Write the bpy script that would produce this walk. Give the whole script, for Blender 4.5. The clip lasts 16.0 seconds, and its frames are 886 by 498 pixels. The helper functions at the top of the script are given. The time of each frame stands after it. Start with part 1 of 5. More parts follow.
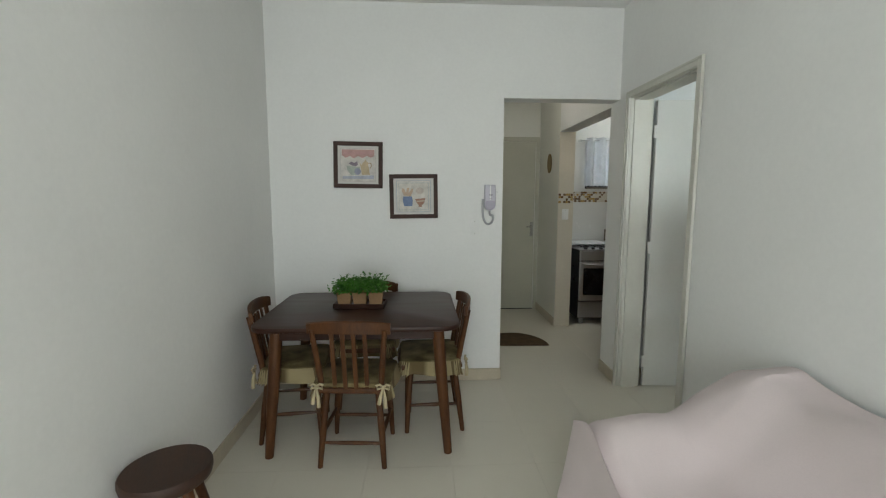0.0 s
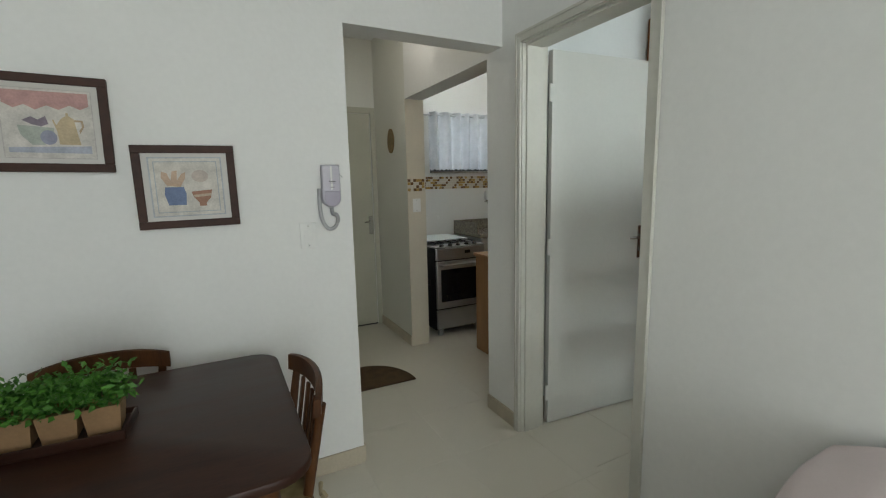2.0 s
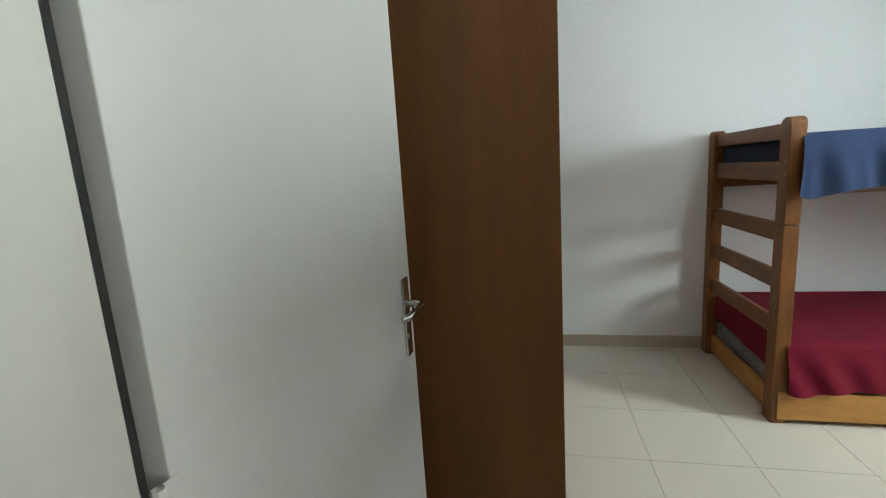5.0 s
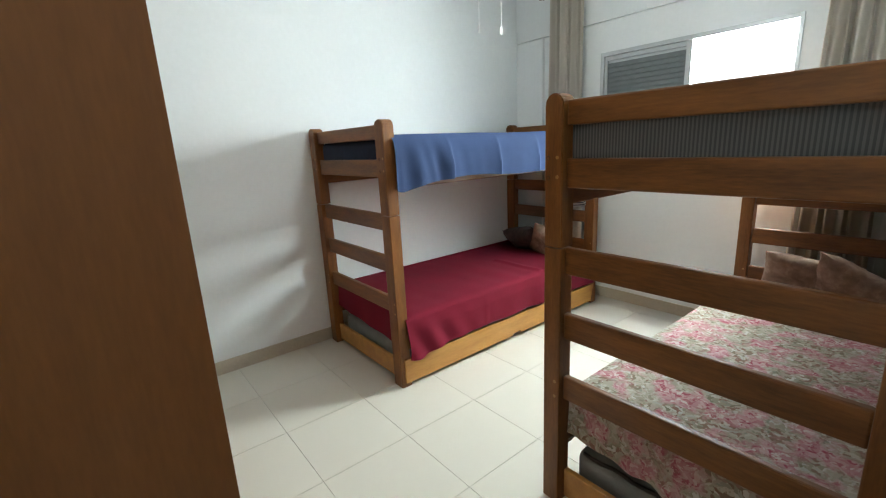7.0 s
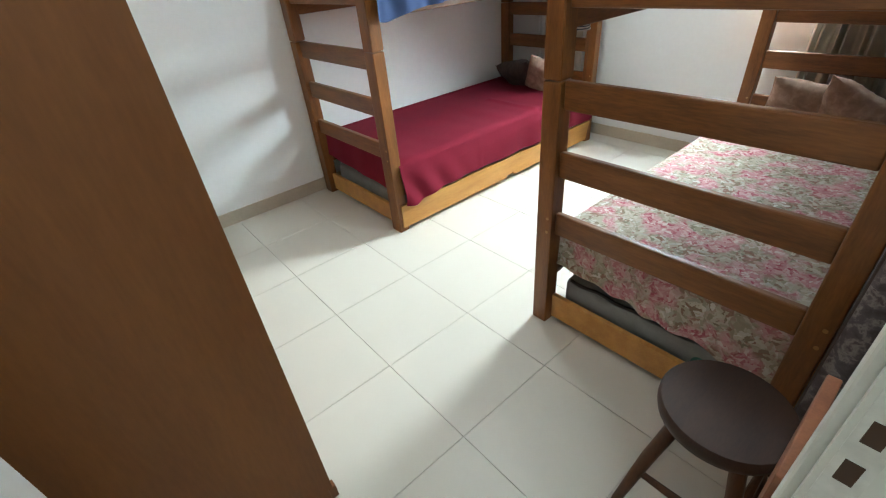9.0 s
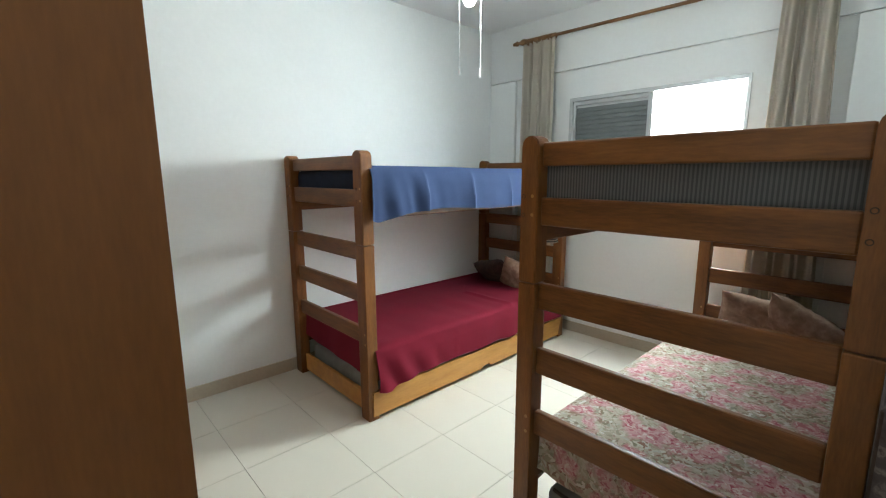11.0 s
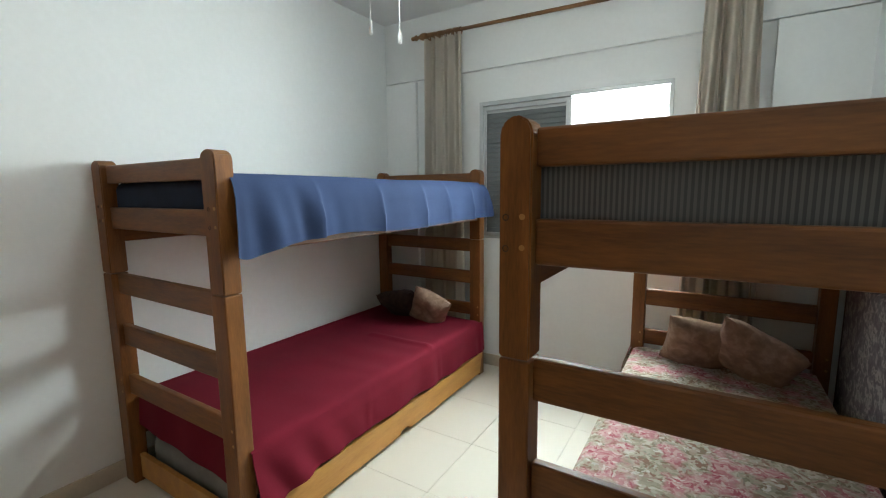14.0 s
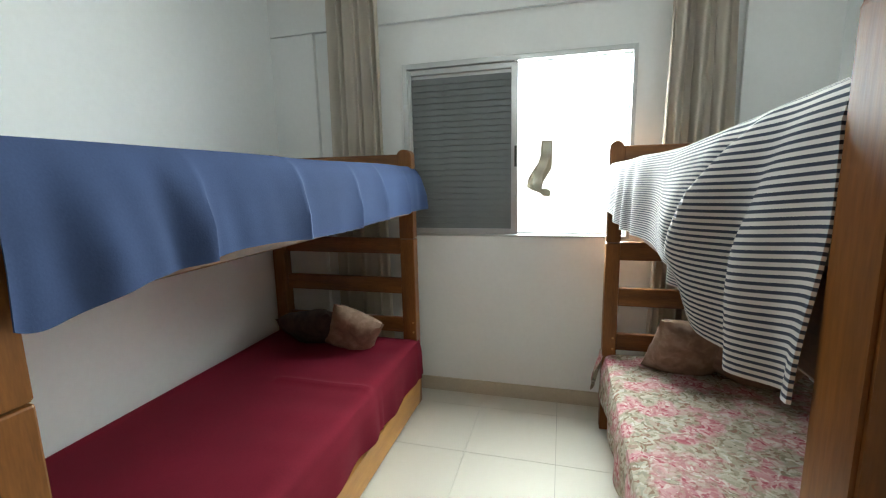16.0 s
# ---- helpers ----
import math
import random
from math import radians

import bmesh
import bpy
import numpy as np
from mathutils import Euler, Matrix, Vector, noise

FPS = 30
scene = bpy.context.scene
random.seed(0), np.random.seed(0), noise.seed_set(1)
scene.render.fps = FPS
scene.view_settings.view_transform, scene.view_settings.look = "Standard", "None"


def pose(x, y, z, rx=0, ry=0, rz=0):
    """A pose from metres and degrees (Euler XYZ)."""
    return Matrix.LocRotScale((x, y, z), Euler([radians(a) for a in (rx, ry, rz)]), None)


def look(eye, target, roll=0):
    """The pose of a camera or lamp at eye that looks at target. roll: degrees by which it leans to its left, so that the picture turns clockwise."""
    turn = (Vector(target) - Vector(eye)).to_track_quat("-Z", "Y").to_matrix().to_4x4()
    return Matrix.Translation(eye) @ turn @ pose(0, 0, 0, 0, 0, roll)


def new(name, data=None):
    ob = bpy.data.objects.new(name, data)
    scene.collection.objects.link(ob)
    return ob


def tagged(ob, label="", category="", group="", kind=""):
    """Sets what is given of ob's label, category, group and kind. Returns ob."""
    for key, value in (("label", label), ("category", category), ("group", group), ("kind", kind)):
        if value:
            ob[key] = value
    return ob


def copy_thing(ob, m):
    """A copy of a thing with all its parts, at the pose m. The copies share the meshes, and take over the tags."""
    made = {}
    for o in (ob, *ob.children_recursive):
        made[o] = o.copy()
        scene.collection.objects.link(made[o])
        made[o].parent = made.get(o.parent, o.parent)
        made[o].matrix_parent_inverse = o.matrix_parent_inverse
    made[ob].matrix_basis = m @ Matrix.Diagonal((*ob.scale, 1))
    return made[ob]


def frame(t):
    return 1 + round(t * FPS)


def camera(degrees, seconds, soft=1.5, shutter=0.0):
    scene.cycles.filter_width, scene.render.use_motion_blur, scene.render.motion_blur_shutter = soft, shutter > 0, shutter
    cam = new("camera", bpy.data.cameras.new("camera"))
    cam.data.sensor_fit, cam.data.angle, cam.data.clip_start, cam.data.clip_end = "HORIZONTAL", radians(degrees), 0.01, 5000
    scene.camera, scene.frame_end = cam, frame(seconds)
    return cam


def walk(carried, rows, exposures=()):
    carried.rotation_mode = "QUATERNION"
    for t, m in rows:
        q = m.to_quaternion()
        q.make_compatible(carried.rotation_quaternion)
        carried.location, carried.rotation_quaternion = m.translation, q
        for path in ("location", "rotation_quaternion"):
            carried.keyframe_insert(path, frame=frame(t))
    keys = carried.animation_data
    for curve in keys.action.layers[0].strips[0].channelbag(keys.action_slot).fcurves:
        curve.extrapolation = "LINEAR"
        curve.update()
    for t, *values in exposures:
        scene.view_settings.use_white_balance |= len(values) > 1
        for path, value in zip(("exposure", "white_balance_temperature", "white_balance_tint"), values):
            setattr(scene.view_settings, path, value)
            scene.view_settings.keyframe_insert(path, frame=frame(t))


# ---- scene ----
cam = camera(91.2, 16.0, soft=1.15)
PATH = [
    (0, (-0.036, -0.205, 1.417), (0.071, 1.778, 1.184), 0.1),
    (0.5, (-0.021, 0.031, 1.413), (0.259, 1.994, 1.148), 0.4),
    (1, (-0.07, 0.322, 1.405), (0.49, 2.222, 1.13), -1.6),
    (1.5, (-0.061, 0.655, 1.401), (0.789, 2.442, 1.109), -1.2),
    (2, (0.018, 1.008, 1.417), (0.925, 2.766, 1.123), -1.2),
    (2.5, (0.093, 1.353, 1.422), (1.23, 2.971, 1.124), -3.3),
    (2.8, (0.178, 1.535, 1.422), (1.447, 3.048, 1.11), -3.4),
    (3, (0.267, 1.678, 1.43), (1.634, 3.102, 1.108), -2.5),
    (3.2, (0.355, 1.802, 1.429), (1.78, 3.166, 1.097), -2.3),
    (5.3, (1.4, 2.575, 1.388), (3.369, 2.618, 1.042), -5.0),
    (5.5, (1.435, 2.62, 1.389), (3.388, 2.379, 1.032), -6.0),
    (6, (1.58, 2.639, 1.407), (3.361, 1.834, 0.984), -6.1),
    (6.5, (1.636, 2.591, 1.403), (3.251, 1.499, 0.954), -3.8),
    (7, (1.68, 2.538, 1.406), (3.202, 1.328, 0.936), -2.9),
    (7.5, (1.707, 2.543, 1.393), (3.138, 1.345, 0.675), -2.7),
    (8, (1.704, 2.533, 1.388), (3.066, 1.445, 0.408), -4.1),
    (8.5, (1.7, 2.543, 1.391), (3.002, 1.528, 0.261), -5.2),
    (9, (1.692, 2.544, 1.395), (3.003, 1.519, 0.286), -5.6),
    (9.5, (1.688, 2.558, 1.399), (3.042, 1.453, 0.428), -4.6),
    (10, (1.686, 2.574, 1.406), (3.106, 1.35, 0.707), -2.9),
    (10.2, (1.684, 2.581, 1.417), (3.112, 1.321, 0.804), -2.2),
    (12.3, (1.73, 2.453, 1.42), (3.187, 1.09, 1.274), 0.8),
    (12.5, (1.756, 2.417, 1.416), (3.21, 1.053, 1.257), 0.7),
    (13, (1.904, 2.337, 1.414), (3.242, 0.865, 1.212), -0.7),
    (13.5, (2.102, 2.257, 1.412), (3.226, 0.62, 1.175), -0.8),
    (14, (2.242, 2.17, 1.4), (3.285, 0.485, 1.132), -0.6),
    (14.5, (2.375, 2.024, 1.401), (3.416, 0.337, 1.135), -0.6),
    (15, (2.542, 1.931, 1.391), (3.519, 0.207, 1.117), -0.2),
    (15.5, (2.736, 1.825, 1.413), (3.464, -0.014, 1.117), -1.9),
    (16, (2.841, 1.707, 1.388), (3.367, -0.195, 1.062), -1.3),
]
# seconds, stops, kelvin, tint: the camera opens up in the bedroom and turns a little bluer there
EXPOSURES = ((0, -0.13, 6500, 10), (3.2, -0.08, 6500, 10), (5.5, 0.43, 6400, 10), (7.0, 0.82, 6350, 10), (8.0, 1.02, 6150, 10), (9.0, 1.28, 6050, 10),
             (10.0, 0.99, 6200, 10), (12.5, 0.66, 6450, 10), (14.5, 0.45, 6500, 10), (16.0, 0.40, 6600, 10))
walk(cam, [(t, look(eye, target, roll)) for t, eye, target, roll in PATH], EXPOSURES)

# ---- world and light ----
world = bpy.data.worlds.new("world")
scene.world = world
world.use_nodes = True
wn, wl = world.node_tree.nodes, world.node_tree.links
sky = wn.new("ShaderNodeTexSky")
sky.sky_type = "NISHITA"
sky.sun_disc = False
sky.sun_elevation, sky.sun_rotation = radians(55), radians(20)
wl.new(sky.outputs[0], wn["Background"].inputs[0])
wn["Background"].inputs[1].default_value = 0.12


def sun_lamp(strength, elevation, turn):
    d = bpy.data.lights.new("sun", "SUN")
    d.energy, d.angle, d.color = strength, radians(15), (1.0, 0.97, 0.92)
    ob = new("sun", d)
    ob.matrix_world = pose(0, 0, 8, 90 - elevation, 0, turn)
    return ob


sun_lamp(1.0, 55, -20 + 180)


def area_lamp(name, place, aim, sx, sy, power, colour):
    d = bpy.data.lights.new(name, "AREA")
    d.shape, d.size, d.size_y, d.energy, d.color = "RECTANGLE", sx, sy, power, colour
    ob = new(name, d)
    ob.matrix_world = look(place, aim)
    return ob


def point_lamp(name, place, power, colour, radius):
    d = bpy.data.lights.new(name, "POINT")
    d.energy, d.color, d.shadow_soft_size = power, colour, radius
    ob = new(name, d)
    ob.location = place
    return ob


area_lamp("bedroom_window_light", (2.79, -1.24, 1.66), (2.98, 0.9, 0.78), 0.85, 1.05, 134, (0.89, 1.0, 1.0))
area_lamp("living_window_light", (-0.15, -2.86, 1.35), (0.6, 1.0, 1.35), 1.5, 1.9, 50, (0.91, 1.0, 1.0))
point_lamp("kitchen_ceiling_light_glow", (2.4, 4.35, 2.55), 10, (0.95, 1.0, 0.96), 0.10)
area_lamp("kitchen_window_light", (2.75, 5.34, 1.85), (2.75, 3.0, 1.6), 1.3, 0.55, 14, (0.86, 0.94, 1.0))
point_lamp("fan_bulb_light", (3.12, 1.08, 2.16), 13.0, (0.90, 1.0, 0.99), 0.05)
# fill light added in the living room, from a ceiling lamp out of view
point_lamp("living_fill_glow", (0.1, 0.2, 2.60), 5, (0.95, 1.0, 0.94), 0.11)
point_lamp("passage_ceiling_light_glow", (1.0, 4.0, 2.60), 3.4, (1.0, 0.95, 0.86), 0.08)

# ---- materials ----


def mat(name, colour, rough=0.6, metal=0.0, vary=0.06, scale=3.0, fine=60.0, bump=0.03, grain=(1, 1, 1),
        transmission=0.0, tint=None, coat=0.0, emit=0.0, sheen=0.0, spots=0.0):
    """A surface with variation at two scales, and fine relief. grain stretches the pattern along an axis."""
    m = bpy.data.materials.new(name)
    m.use_nodes = True
    n, l = m.node_tree.nodes, m.node_tree.links
    b = n["Principled BSDF"]
    tc, mp = n.new("ShaderNodeTexCoord"), n.new("ShaderNodeMapping")
    mp.inputs["Scale"].default_value = grain
    l.new(tc.outputs["Object"], mp.inputs[0])
    big, small = n.new("ShaderNodeTexNoise"), n.new("ShaderNodeTexNoise")
    for t, s, d in ((big, scale, 4), (small, fine, 3)):
        t.inputs["Scale"].default_value, t.inputs["Detail"].default_value = s, d
        l.new(mp.outputs[0], t.inputs["Vector"])
    add = n.new("ShaderNodeMath")
    add.operation = "MULTIPLY_ADD"
    l.new(small.outputs[0], add.inputs[0])
    add.inputs[1].default_value = 0.5
    l.new(big.outputs[0], add.inputs[2])
    ramp = n.new("ShaderNodeValToRGB")
    lo = tint or tuple(max(0, c * (1 - vary)) for c in colour)
    hi = colour if tint else tuple(min(1, c * (1 + vary)) for c in colour)
    ramp.color_ramp.elements[0].position, ramp.color_ramp.elements[1].position = 0.52, 0.98
    ramp.color_ramp.elements[0].color, ramp.color_ramp.elements[1].color = (*lo, 1), (*hi, 1)
    l.new(add.outputs[0], ramp.inputs[0])
    l.new(ramp.outputs[0], b.inputs["Base Color"])
    r = n.new("ShaderNodeMapRange")
    r.inputs["To Min"].default_value, r.inputs["To Max"].default_value = max(0.02, rough - 0.08), min(1, rough + 0.08)
    l.new(big.outputs[0], r.inputs["Value"])
    l.new(r.outputs[0], b.inputs["Roughness"])
    b.inputs["Metallic"].default_value = metal
    b.inputs["Transmission Weight"].default_value = transmission
    b.inputs["Coat Weight"].default_value = coat
    b.inputs["Sheen Weight"].default_value = sheen
    b.inputs["Specular IOR Level"].default_value = 0.15 if rough > 0.8 else 0.4
    if emit:
        b.inputs["Emission Color"].default_value = (*colour, 1)
        b.inputs["Emission Strength"].default_value = emit
    if bump:
        bp = n.new("ShaderNodeBump")
        bp.inputs["Strength"].default_value, bp.inputs["Distance"].default_value = 1.0, bump * 0.02
        l.new(add.outputs[0], bp.inputs["Height"])
        l.new(bp.outputs[0], b.inputs["Normal"])
    return m


def pattern_mat(name, stops, scale, kind="VORONOI", rough=0.85, uv=False, distort=0.0, detail=4, patch=0.0):
    """A printed cloth: colours picked from the stops by a cell or noise pattern."""
    m = bpy.data.materials.new(name)
    m.use_nodes = True
    n, l = m.node_tree.nodes, m.node_tree.links
    b = n["Principled BSDF"]
    tc = n.new("ShaderNodeTexCoord")
    src = tc.outputs["UV" if uv else "Object"]
    warp = n.new("ShaderNodeTexNoise")
    warp.inputs["Scale"].default_value, warp.inputs["Detail"].default_value = scale * 0.8, detail
    l.new(src, warp.inputs["Vector"])
    mix = n.new("ShaderNodeVectorMath")
    mix.operation = "MULTIPLY_ADD"
    l.new(warp.outputs["Color"], mix.inputs[0])
    mix.inputs[1].default_value = (distort,) * 3
    l.new(src, mix.inputs[2])
    if kind == "VORONOI":
        t = n.new("ShaderNodeTexVoronoi")
        t.inputs["Scale"].default_value = scale
        l.new(mix.outputs[0], t.inputs["Vector"])
        sep = n.new("ShaderNodeSeparateColor")
        l.new(t.outputs["Color"], sep.inputs[0])
        value = sep.outputs[0]
        if patch:      # larger fields of the same colour
            field, blend = n.new("ShaderNodeTexNoise"), n.new("ShaderNodeMix")
            field.inputs["Scale"].default_value, field.inputs["Detail"].default_value = scale * 0.16, 2
            l.new(src, field.inputs["Vector"])
            wide = n.new("ShaderNodeMapRange")
            wide.inputs["From Min"].default_value, wide.inputs["From Max"].default_value = 0.36, 0.64
            l.new(field.outputs[0], wide.inputs["Value"])
            blend.inputs["Factor"].default_value = patch
            l.new(value, blend.inputs["A"])
            l.new(wide.outputs[0], blend.inputs["B"])
            value = blend.outputs["Result"]
    else:
        t = n.new("ShaderNodeTexNoise")
        t.inputs["Scale"].default_value, t.inputs["Detail"].default_value = scale, detail
        l.new(mix.outputs[0], t.inputs["Vector"])
        value = t.outputs[0]
    ramp = n.new("ShaderNodeValToRGB")
    ramp.color_ramp.interpolation = "LINEAR"
    e = ramp.color_ramp.elements
    while len(e) < len(stops):
        e.new(0.5)
    for k, (p, c) in enumerate(stops):
        e[k].position, e[k].color = p, (*c, 1)
    l.new(value, ramp.inputs[0])
    l.new(ramp.outputs[0], b.inputs["Base Color"])
    b.inputs["Roughness"].default_value = rough
    bp = n.new("ShaderNodeBump")
    bp.inputs["Distance"].default_value = 0.0008
    weave = n.new("ShaderNodeTexNoise")
    weave.inputs["Scale"].default_value = 300
    l.new(src, weave.inputs["Vector"])
    l.new(weave.outputs[0], bp.inputs["Height"])
    l.new(bp.outputs[0], b.inputs["Normal"])
    return m


def stripe_mat(name, dark, light, pitch, share=0.5, axis=1):
    """Striped cloth, by the cloth's own coordinates in metres."""
    m = bpy.data.materials.new(name)
    m.use_nodes = True
    n, l = m.node_tree.nodes, m.node_tree.links
    b = n["Principled BSDF"]
    tc, sep = n.new("ShaderNodeTexCoord"), n.new("ShaderNodeSeparateXYZ")
    l.new(tc.outputs["UV"], sep.inputs[0])
    a, f, c = n.new("ShaderNodeMath"), n.new("ShaderNodeMath"), n.new("ShaderNodeMapRange")
    a.operation, f.operation = "MULTIPLY", "FRACT"
    a.inputs[1].default_value = 1 / pitch
    l.new(sep.outputs[axis], a.inputs[0])
    l.new(a.outputs[0], f.inputs[0])
    c.inputs["From Min"].default_value, c.inputs["From Max"].default_value = share - 0.05, share + 0.05
    l.new(f.outputs[0], c.inputs["Value"])
    mx = n.new("ShaderNodeMix")
    mx.data_type = "RGBA"
    mx.inputs["A"].default_value, mx.inputs["B"].default_value = (*dark, 1), (*light, 1)
    l.new(c.outputs[0], mx.inputs["Factor"])
    l.new(mx.outputs["Result"], b.inputs["Base Color"])
    b.inputs["Roughness"].default_value = 0.9
    return m


WALL = mat("white_wall_paint", (0.80, 0.80, 0.78), 0.75, vary=0.03, scale=1.3, fine=45, bump=0.05)
WALL_BED = mat("bedroom_wall_paint", (0.79, 0.81, 0.80), 0.75, vary=0.03, scale=1.1, fine=40, bump=0.05)
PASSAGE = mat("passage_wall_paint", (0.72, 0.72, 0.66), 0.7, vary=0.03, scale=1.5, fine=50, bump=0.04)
CEIL = mat("ceiling_paint", (0.82, 0.82, 0.80), 0.85, vary=0.02, scale=1.0, fine=50, bump=0.03)
TILE = mat("porcelain_floor_tile", (0.635, 0.600, 0.515), 0.36, vary=0.012, scale=1.2, fine=9, bump=0.0)
tn, tl = TILE.node_tree.nodes, TILE.node_tree.links
info, shift = tn.new("ShaderNodeObjectInfo"), tn.new("ShaderNodeVectorMath")
shift.operation = "MULTIPLY_ADD"
shift.inputs[1].default_value = (1, 1, 1)
spread = tn.new("ShaderNodeMath")
spread.operation = "MULTIPLY"
spread.inputs[1].default_value = 37.0
tl.new(info.outputs["Random"], spread.inputs[0])
tl.new(tn["Texture Coordinate"].outputs["Object"], shift.inputs[0])
tl.new(spread.outputs[0], shift.inputs[2])
tl.new(shift.outputs[0], tn["Mapping"].inputs[0])
GROUT2 = mat("pale_floor_grout", (0.615, 0.585, 0.51), 0.9, vary=0.1, scale=6, bump=0.03)
GROUT = mat("floor_grout", (0.40, 0.37, 0.32), 0.9, vary=0.15, scale=6, bump=0.05)
SKIRT = mat("stone_skirting", (0.50, 0.44, 0.34), 0.35, vary=0.08, scale=8, fine=70, bump=0.01)
PAINTED = mat("door_paint", (0.66, 0.66, 0.62), 0.45, vary=0.03, scale=3, fine=40, bump=0.03)
CASING = mat("casing_paint", (0.60, 0.59, 0.53), 0.42, vary=0.04, scale=4, fine=40, bump=0.03)
ENTRY = mat("entry_door_paint", (0.47, 0.46, 0.37), 0.5, vary=0.04, scale=3, fine=40, bump=0.03)
BUNK = mat("varnished_pine", (0.235, 0.090, 0.019), 0.45, tint=(0.118, 0.041, 0.007), scale=2.4, fine=22, bump=0.02, grain=(9, 9, 1.2), coat=0.08)
BUNKX = mat("varnished_pine_crosswise", (0.220, 0.085, 0.019), 0.45, tint=(0.098, 0.034, 0.007), scale=2.4, fine=22, bump=0.02, grain=(1.2, 9, 9), coat=0.08)
BUNKY = mat("varnished_pine_lengthwise", (0.220, 0.085, 0.019), 0.45, tint=(0.098, 0.034, 0.007), scale=2.4, fine=22, bump=0.02, grain=(9, 1.2, 9), coat=0.08)
PINE = mat("honey_pine", (0.52, 0.265, 0.065), 0.42, tint=(0.38, 0.17, 0.038), scale=2.2, fine=25, bump=0.015, grain=(9, 1.2, 9), coat=0.06)
WARD = mat("wardrobe_veneer", (0.215, 0.080, 0.018), 0.5, tint=(0.160, 0.056, 0.011), scale=1.6, fine=18, bump=0.01, grain=(6, 6, 1.0))
PLUG = mat("pale_plug_wood", (0.36, 0.19, 0.065), 0.5, vary=0.1, scale=30, bump=0.01)
HOLE = mat("dark_bolt_rim", (0.045, 0.020, 0.008), 0.6, bump=0.0)
TABLEW = mat("dark_table_wood", (0.044, 0.016, 0.009), 0.42, tint=(0.022, 0.008, 0.005), scale=2.0, fine=20, bump=0.008, grain=(1.2, 8, 8), coat=0.06)
TABLEW.node_tree.nodes["Principled BSDF"].inputs["Specular IOR Level"].default_value = 0.25
CHAIRW = mat("dark_chair_wood", (0.105, 0.041, 0.013), 0.46, tint=(0.052, 0.019, 0.007), scale=2.4, fine=24, bump=0.01, grain=(7, 7, 1.4), coat=0.06)
KITW = mat("oak_veneer", (0.40, 0.22, 0.10), 0.45, tint=(0.28, 0.145, 0.06), scale=2, fine=22, bump=0.01, grain=(6, 6, 1.0))
STOOLW = mat("walnut_seat", (0.055, 0.026, 0.015), 0.55, tint=(0.030, 0.014, 0.009), scale=3, fine=30, bump=0.02, grain=(8, 1.5, 8))
BRASSW = mat("turned_rod_wood", (0.27, 0.14, 0.055), 0.45, tint=(0.14, 0.065, 0.025), scale=4, fine=40, bump=0.01, grain=(1.5, 9, 9))
STEEL = mat("brushed_steel", (0.52, 0.52, 0.52), 0.34, metal=0.9, vary=0.05, scale=5, fine=80, bump=0.002, grain=(1, 1, 12))
CHROME = mat("worn_chrome", (0.55, 0.54, 0.51), 0.22, metal=1.0, vary=0.06, scale=8, bump=0.003)
ALU = mat("aluminium_frame", (0.50, 0.52, 0.52), 0.36, metal=0.6, vary=0.04, scale=8, bump=0.003)
SHUTTER = mat("grey_shutter", (0.150, 0.165, 0.165), 0.5, vary=0.08, scale=8, bump=0.01)
BLACK = mat("black_enamel", (0.018, 0.018, 0.018), 0.3, vary=0.1, bump=0.0)
OVENGLASS = mat("oven_glass", (0.010, 0.011, 0.013), 0.08, vary=0.1, bump=0.0)
WHITEP = mat("white_plastic", (0.78, 0.78, 0.76), 0.4, vary=0.02, bump=0.0)
LILACP = mat("lilac_grey_plastic", (0.52, 0.50, 0.56), 0.4, vary=0.03, bump=0.0)
CORDP = mat("grey_cord", (0.42, 0.42, 0.43), 0.5, vary=0.05, bump=0.0)
GRANITE = mat("granite", (0.30, 0.27, 0.21), 0.2, tint=(0.13, 0.11, 0.085), scale=60, fine=260, bump=0.0)
RED = mat("wine_cotton", (0.150, 0.009, 0.022), 0.95, vary=0.12, scale=4, fine=220, bump=0.03)
BLUE = mat("denim_blue_cotton", (0.036, 0.057, 0.122), 0.95, vary=0.10, scale=4, fine=220, bump=0.03)
NAVY = mat("navy_mattress_cloth", (0.020, 0.028, 0.050), 0.9, vary=0.15, scale=20, fine=200, bump=0.03)
GREYM = mat("grey_mattress_cloth", (0.20, 0.21, 0.20), 0.85, vary=0.12, scale=14, fine=150, bump=0.03)
SEAM = mat("pale_seam", (0.50, 0.36, 0.34), 0.9, vary=0.1, bump=0.0)
GREENL = mat("green_print", (0.03, 0.12, 0.10), 0.8, bump=0.0)
COVER = mat("pale_pink_sofa_cover", (0.66, 0.57, 0.57), 0.9, vary=0.03, scale=5, fine=150, bump=0.04, sheen=0.2)
LINEN = mat("greige_curtain", (0.63, 0.58, 0.50), 0.9, vary=0.07, scale=4, fine=180, bump=0.03)
SUEDE = pattern_mat("brown_embossed_suede", [(0.30, (0.19, 0.120, 0.078)), (0.52, (0.27, 0.175, 0.12)), (0.72, (0.36, 0.255, 0.19))], 22, "NOISE", 0.9, distort=0.05)
DARKP = pattern_mat("dark_pillow_cloth", [(0.35, (0.035, 0.022, 0.018)), (0.65, (0.070, 0.045, 0.035))], 18, "NOISE", 0.9)
TIEC = mat("cream_ribbon", (0.46, 0.39, 0.25), 0.85, vary=0.1, scale=20, fine=200, bump=0.03)
POT = mat("kraft_pot", (0.28, 0.17, 0.085), 0.8, vary=0.12, scale=10, fine=120, bump=0.03)
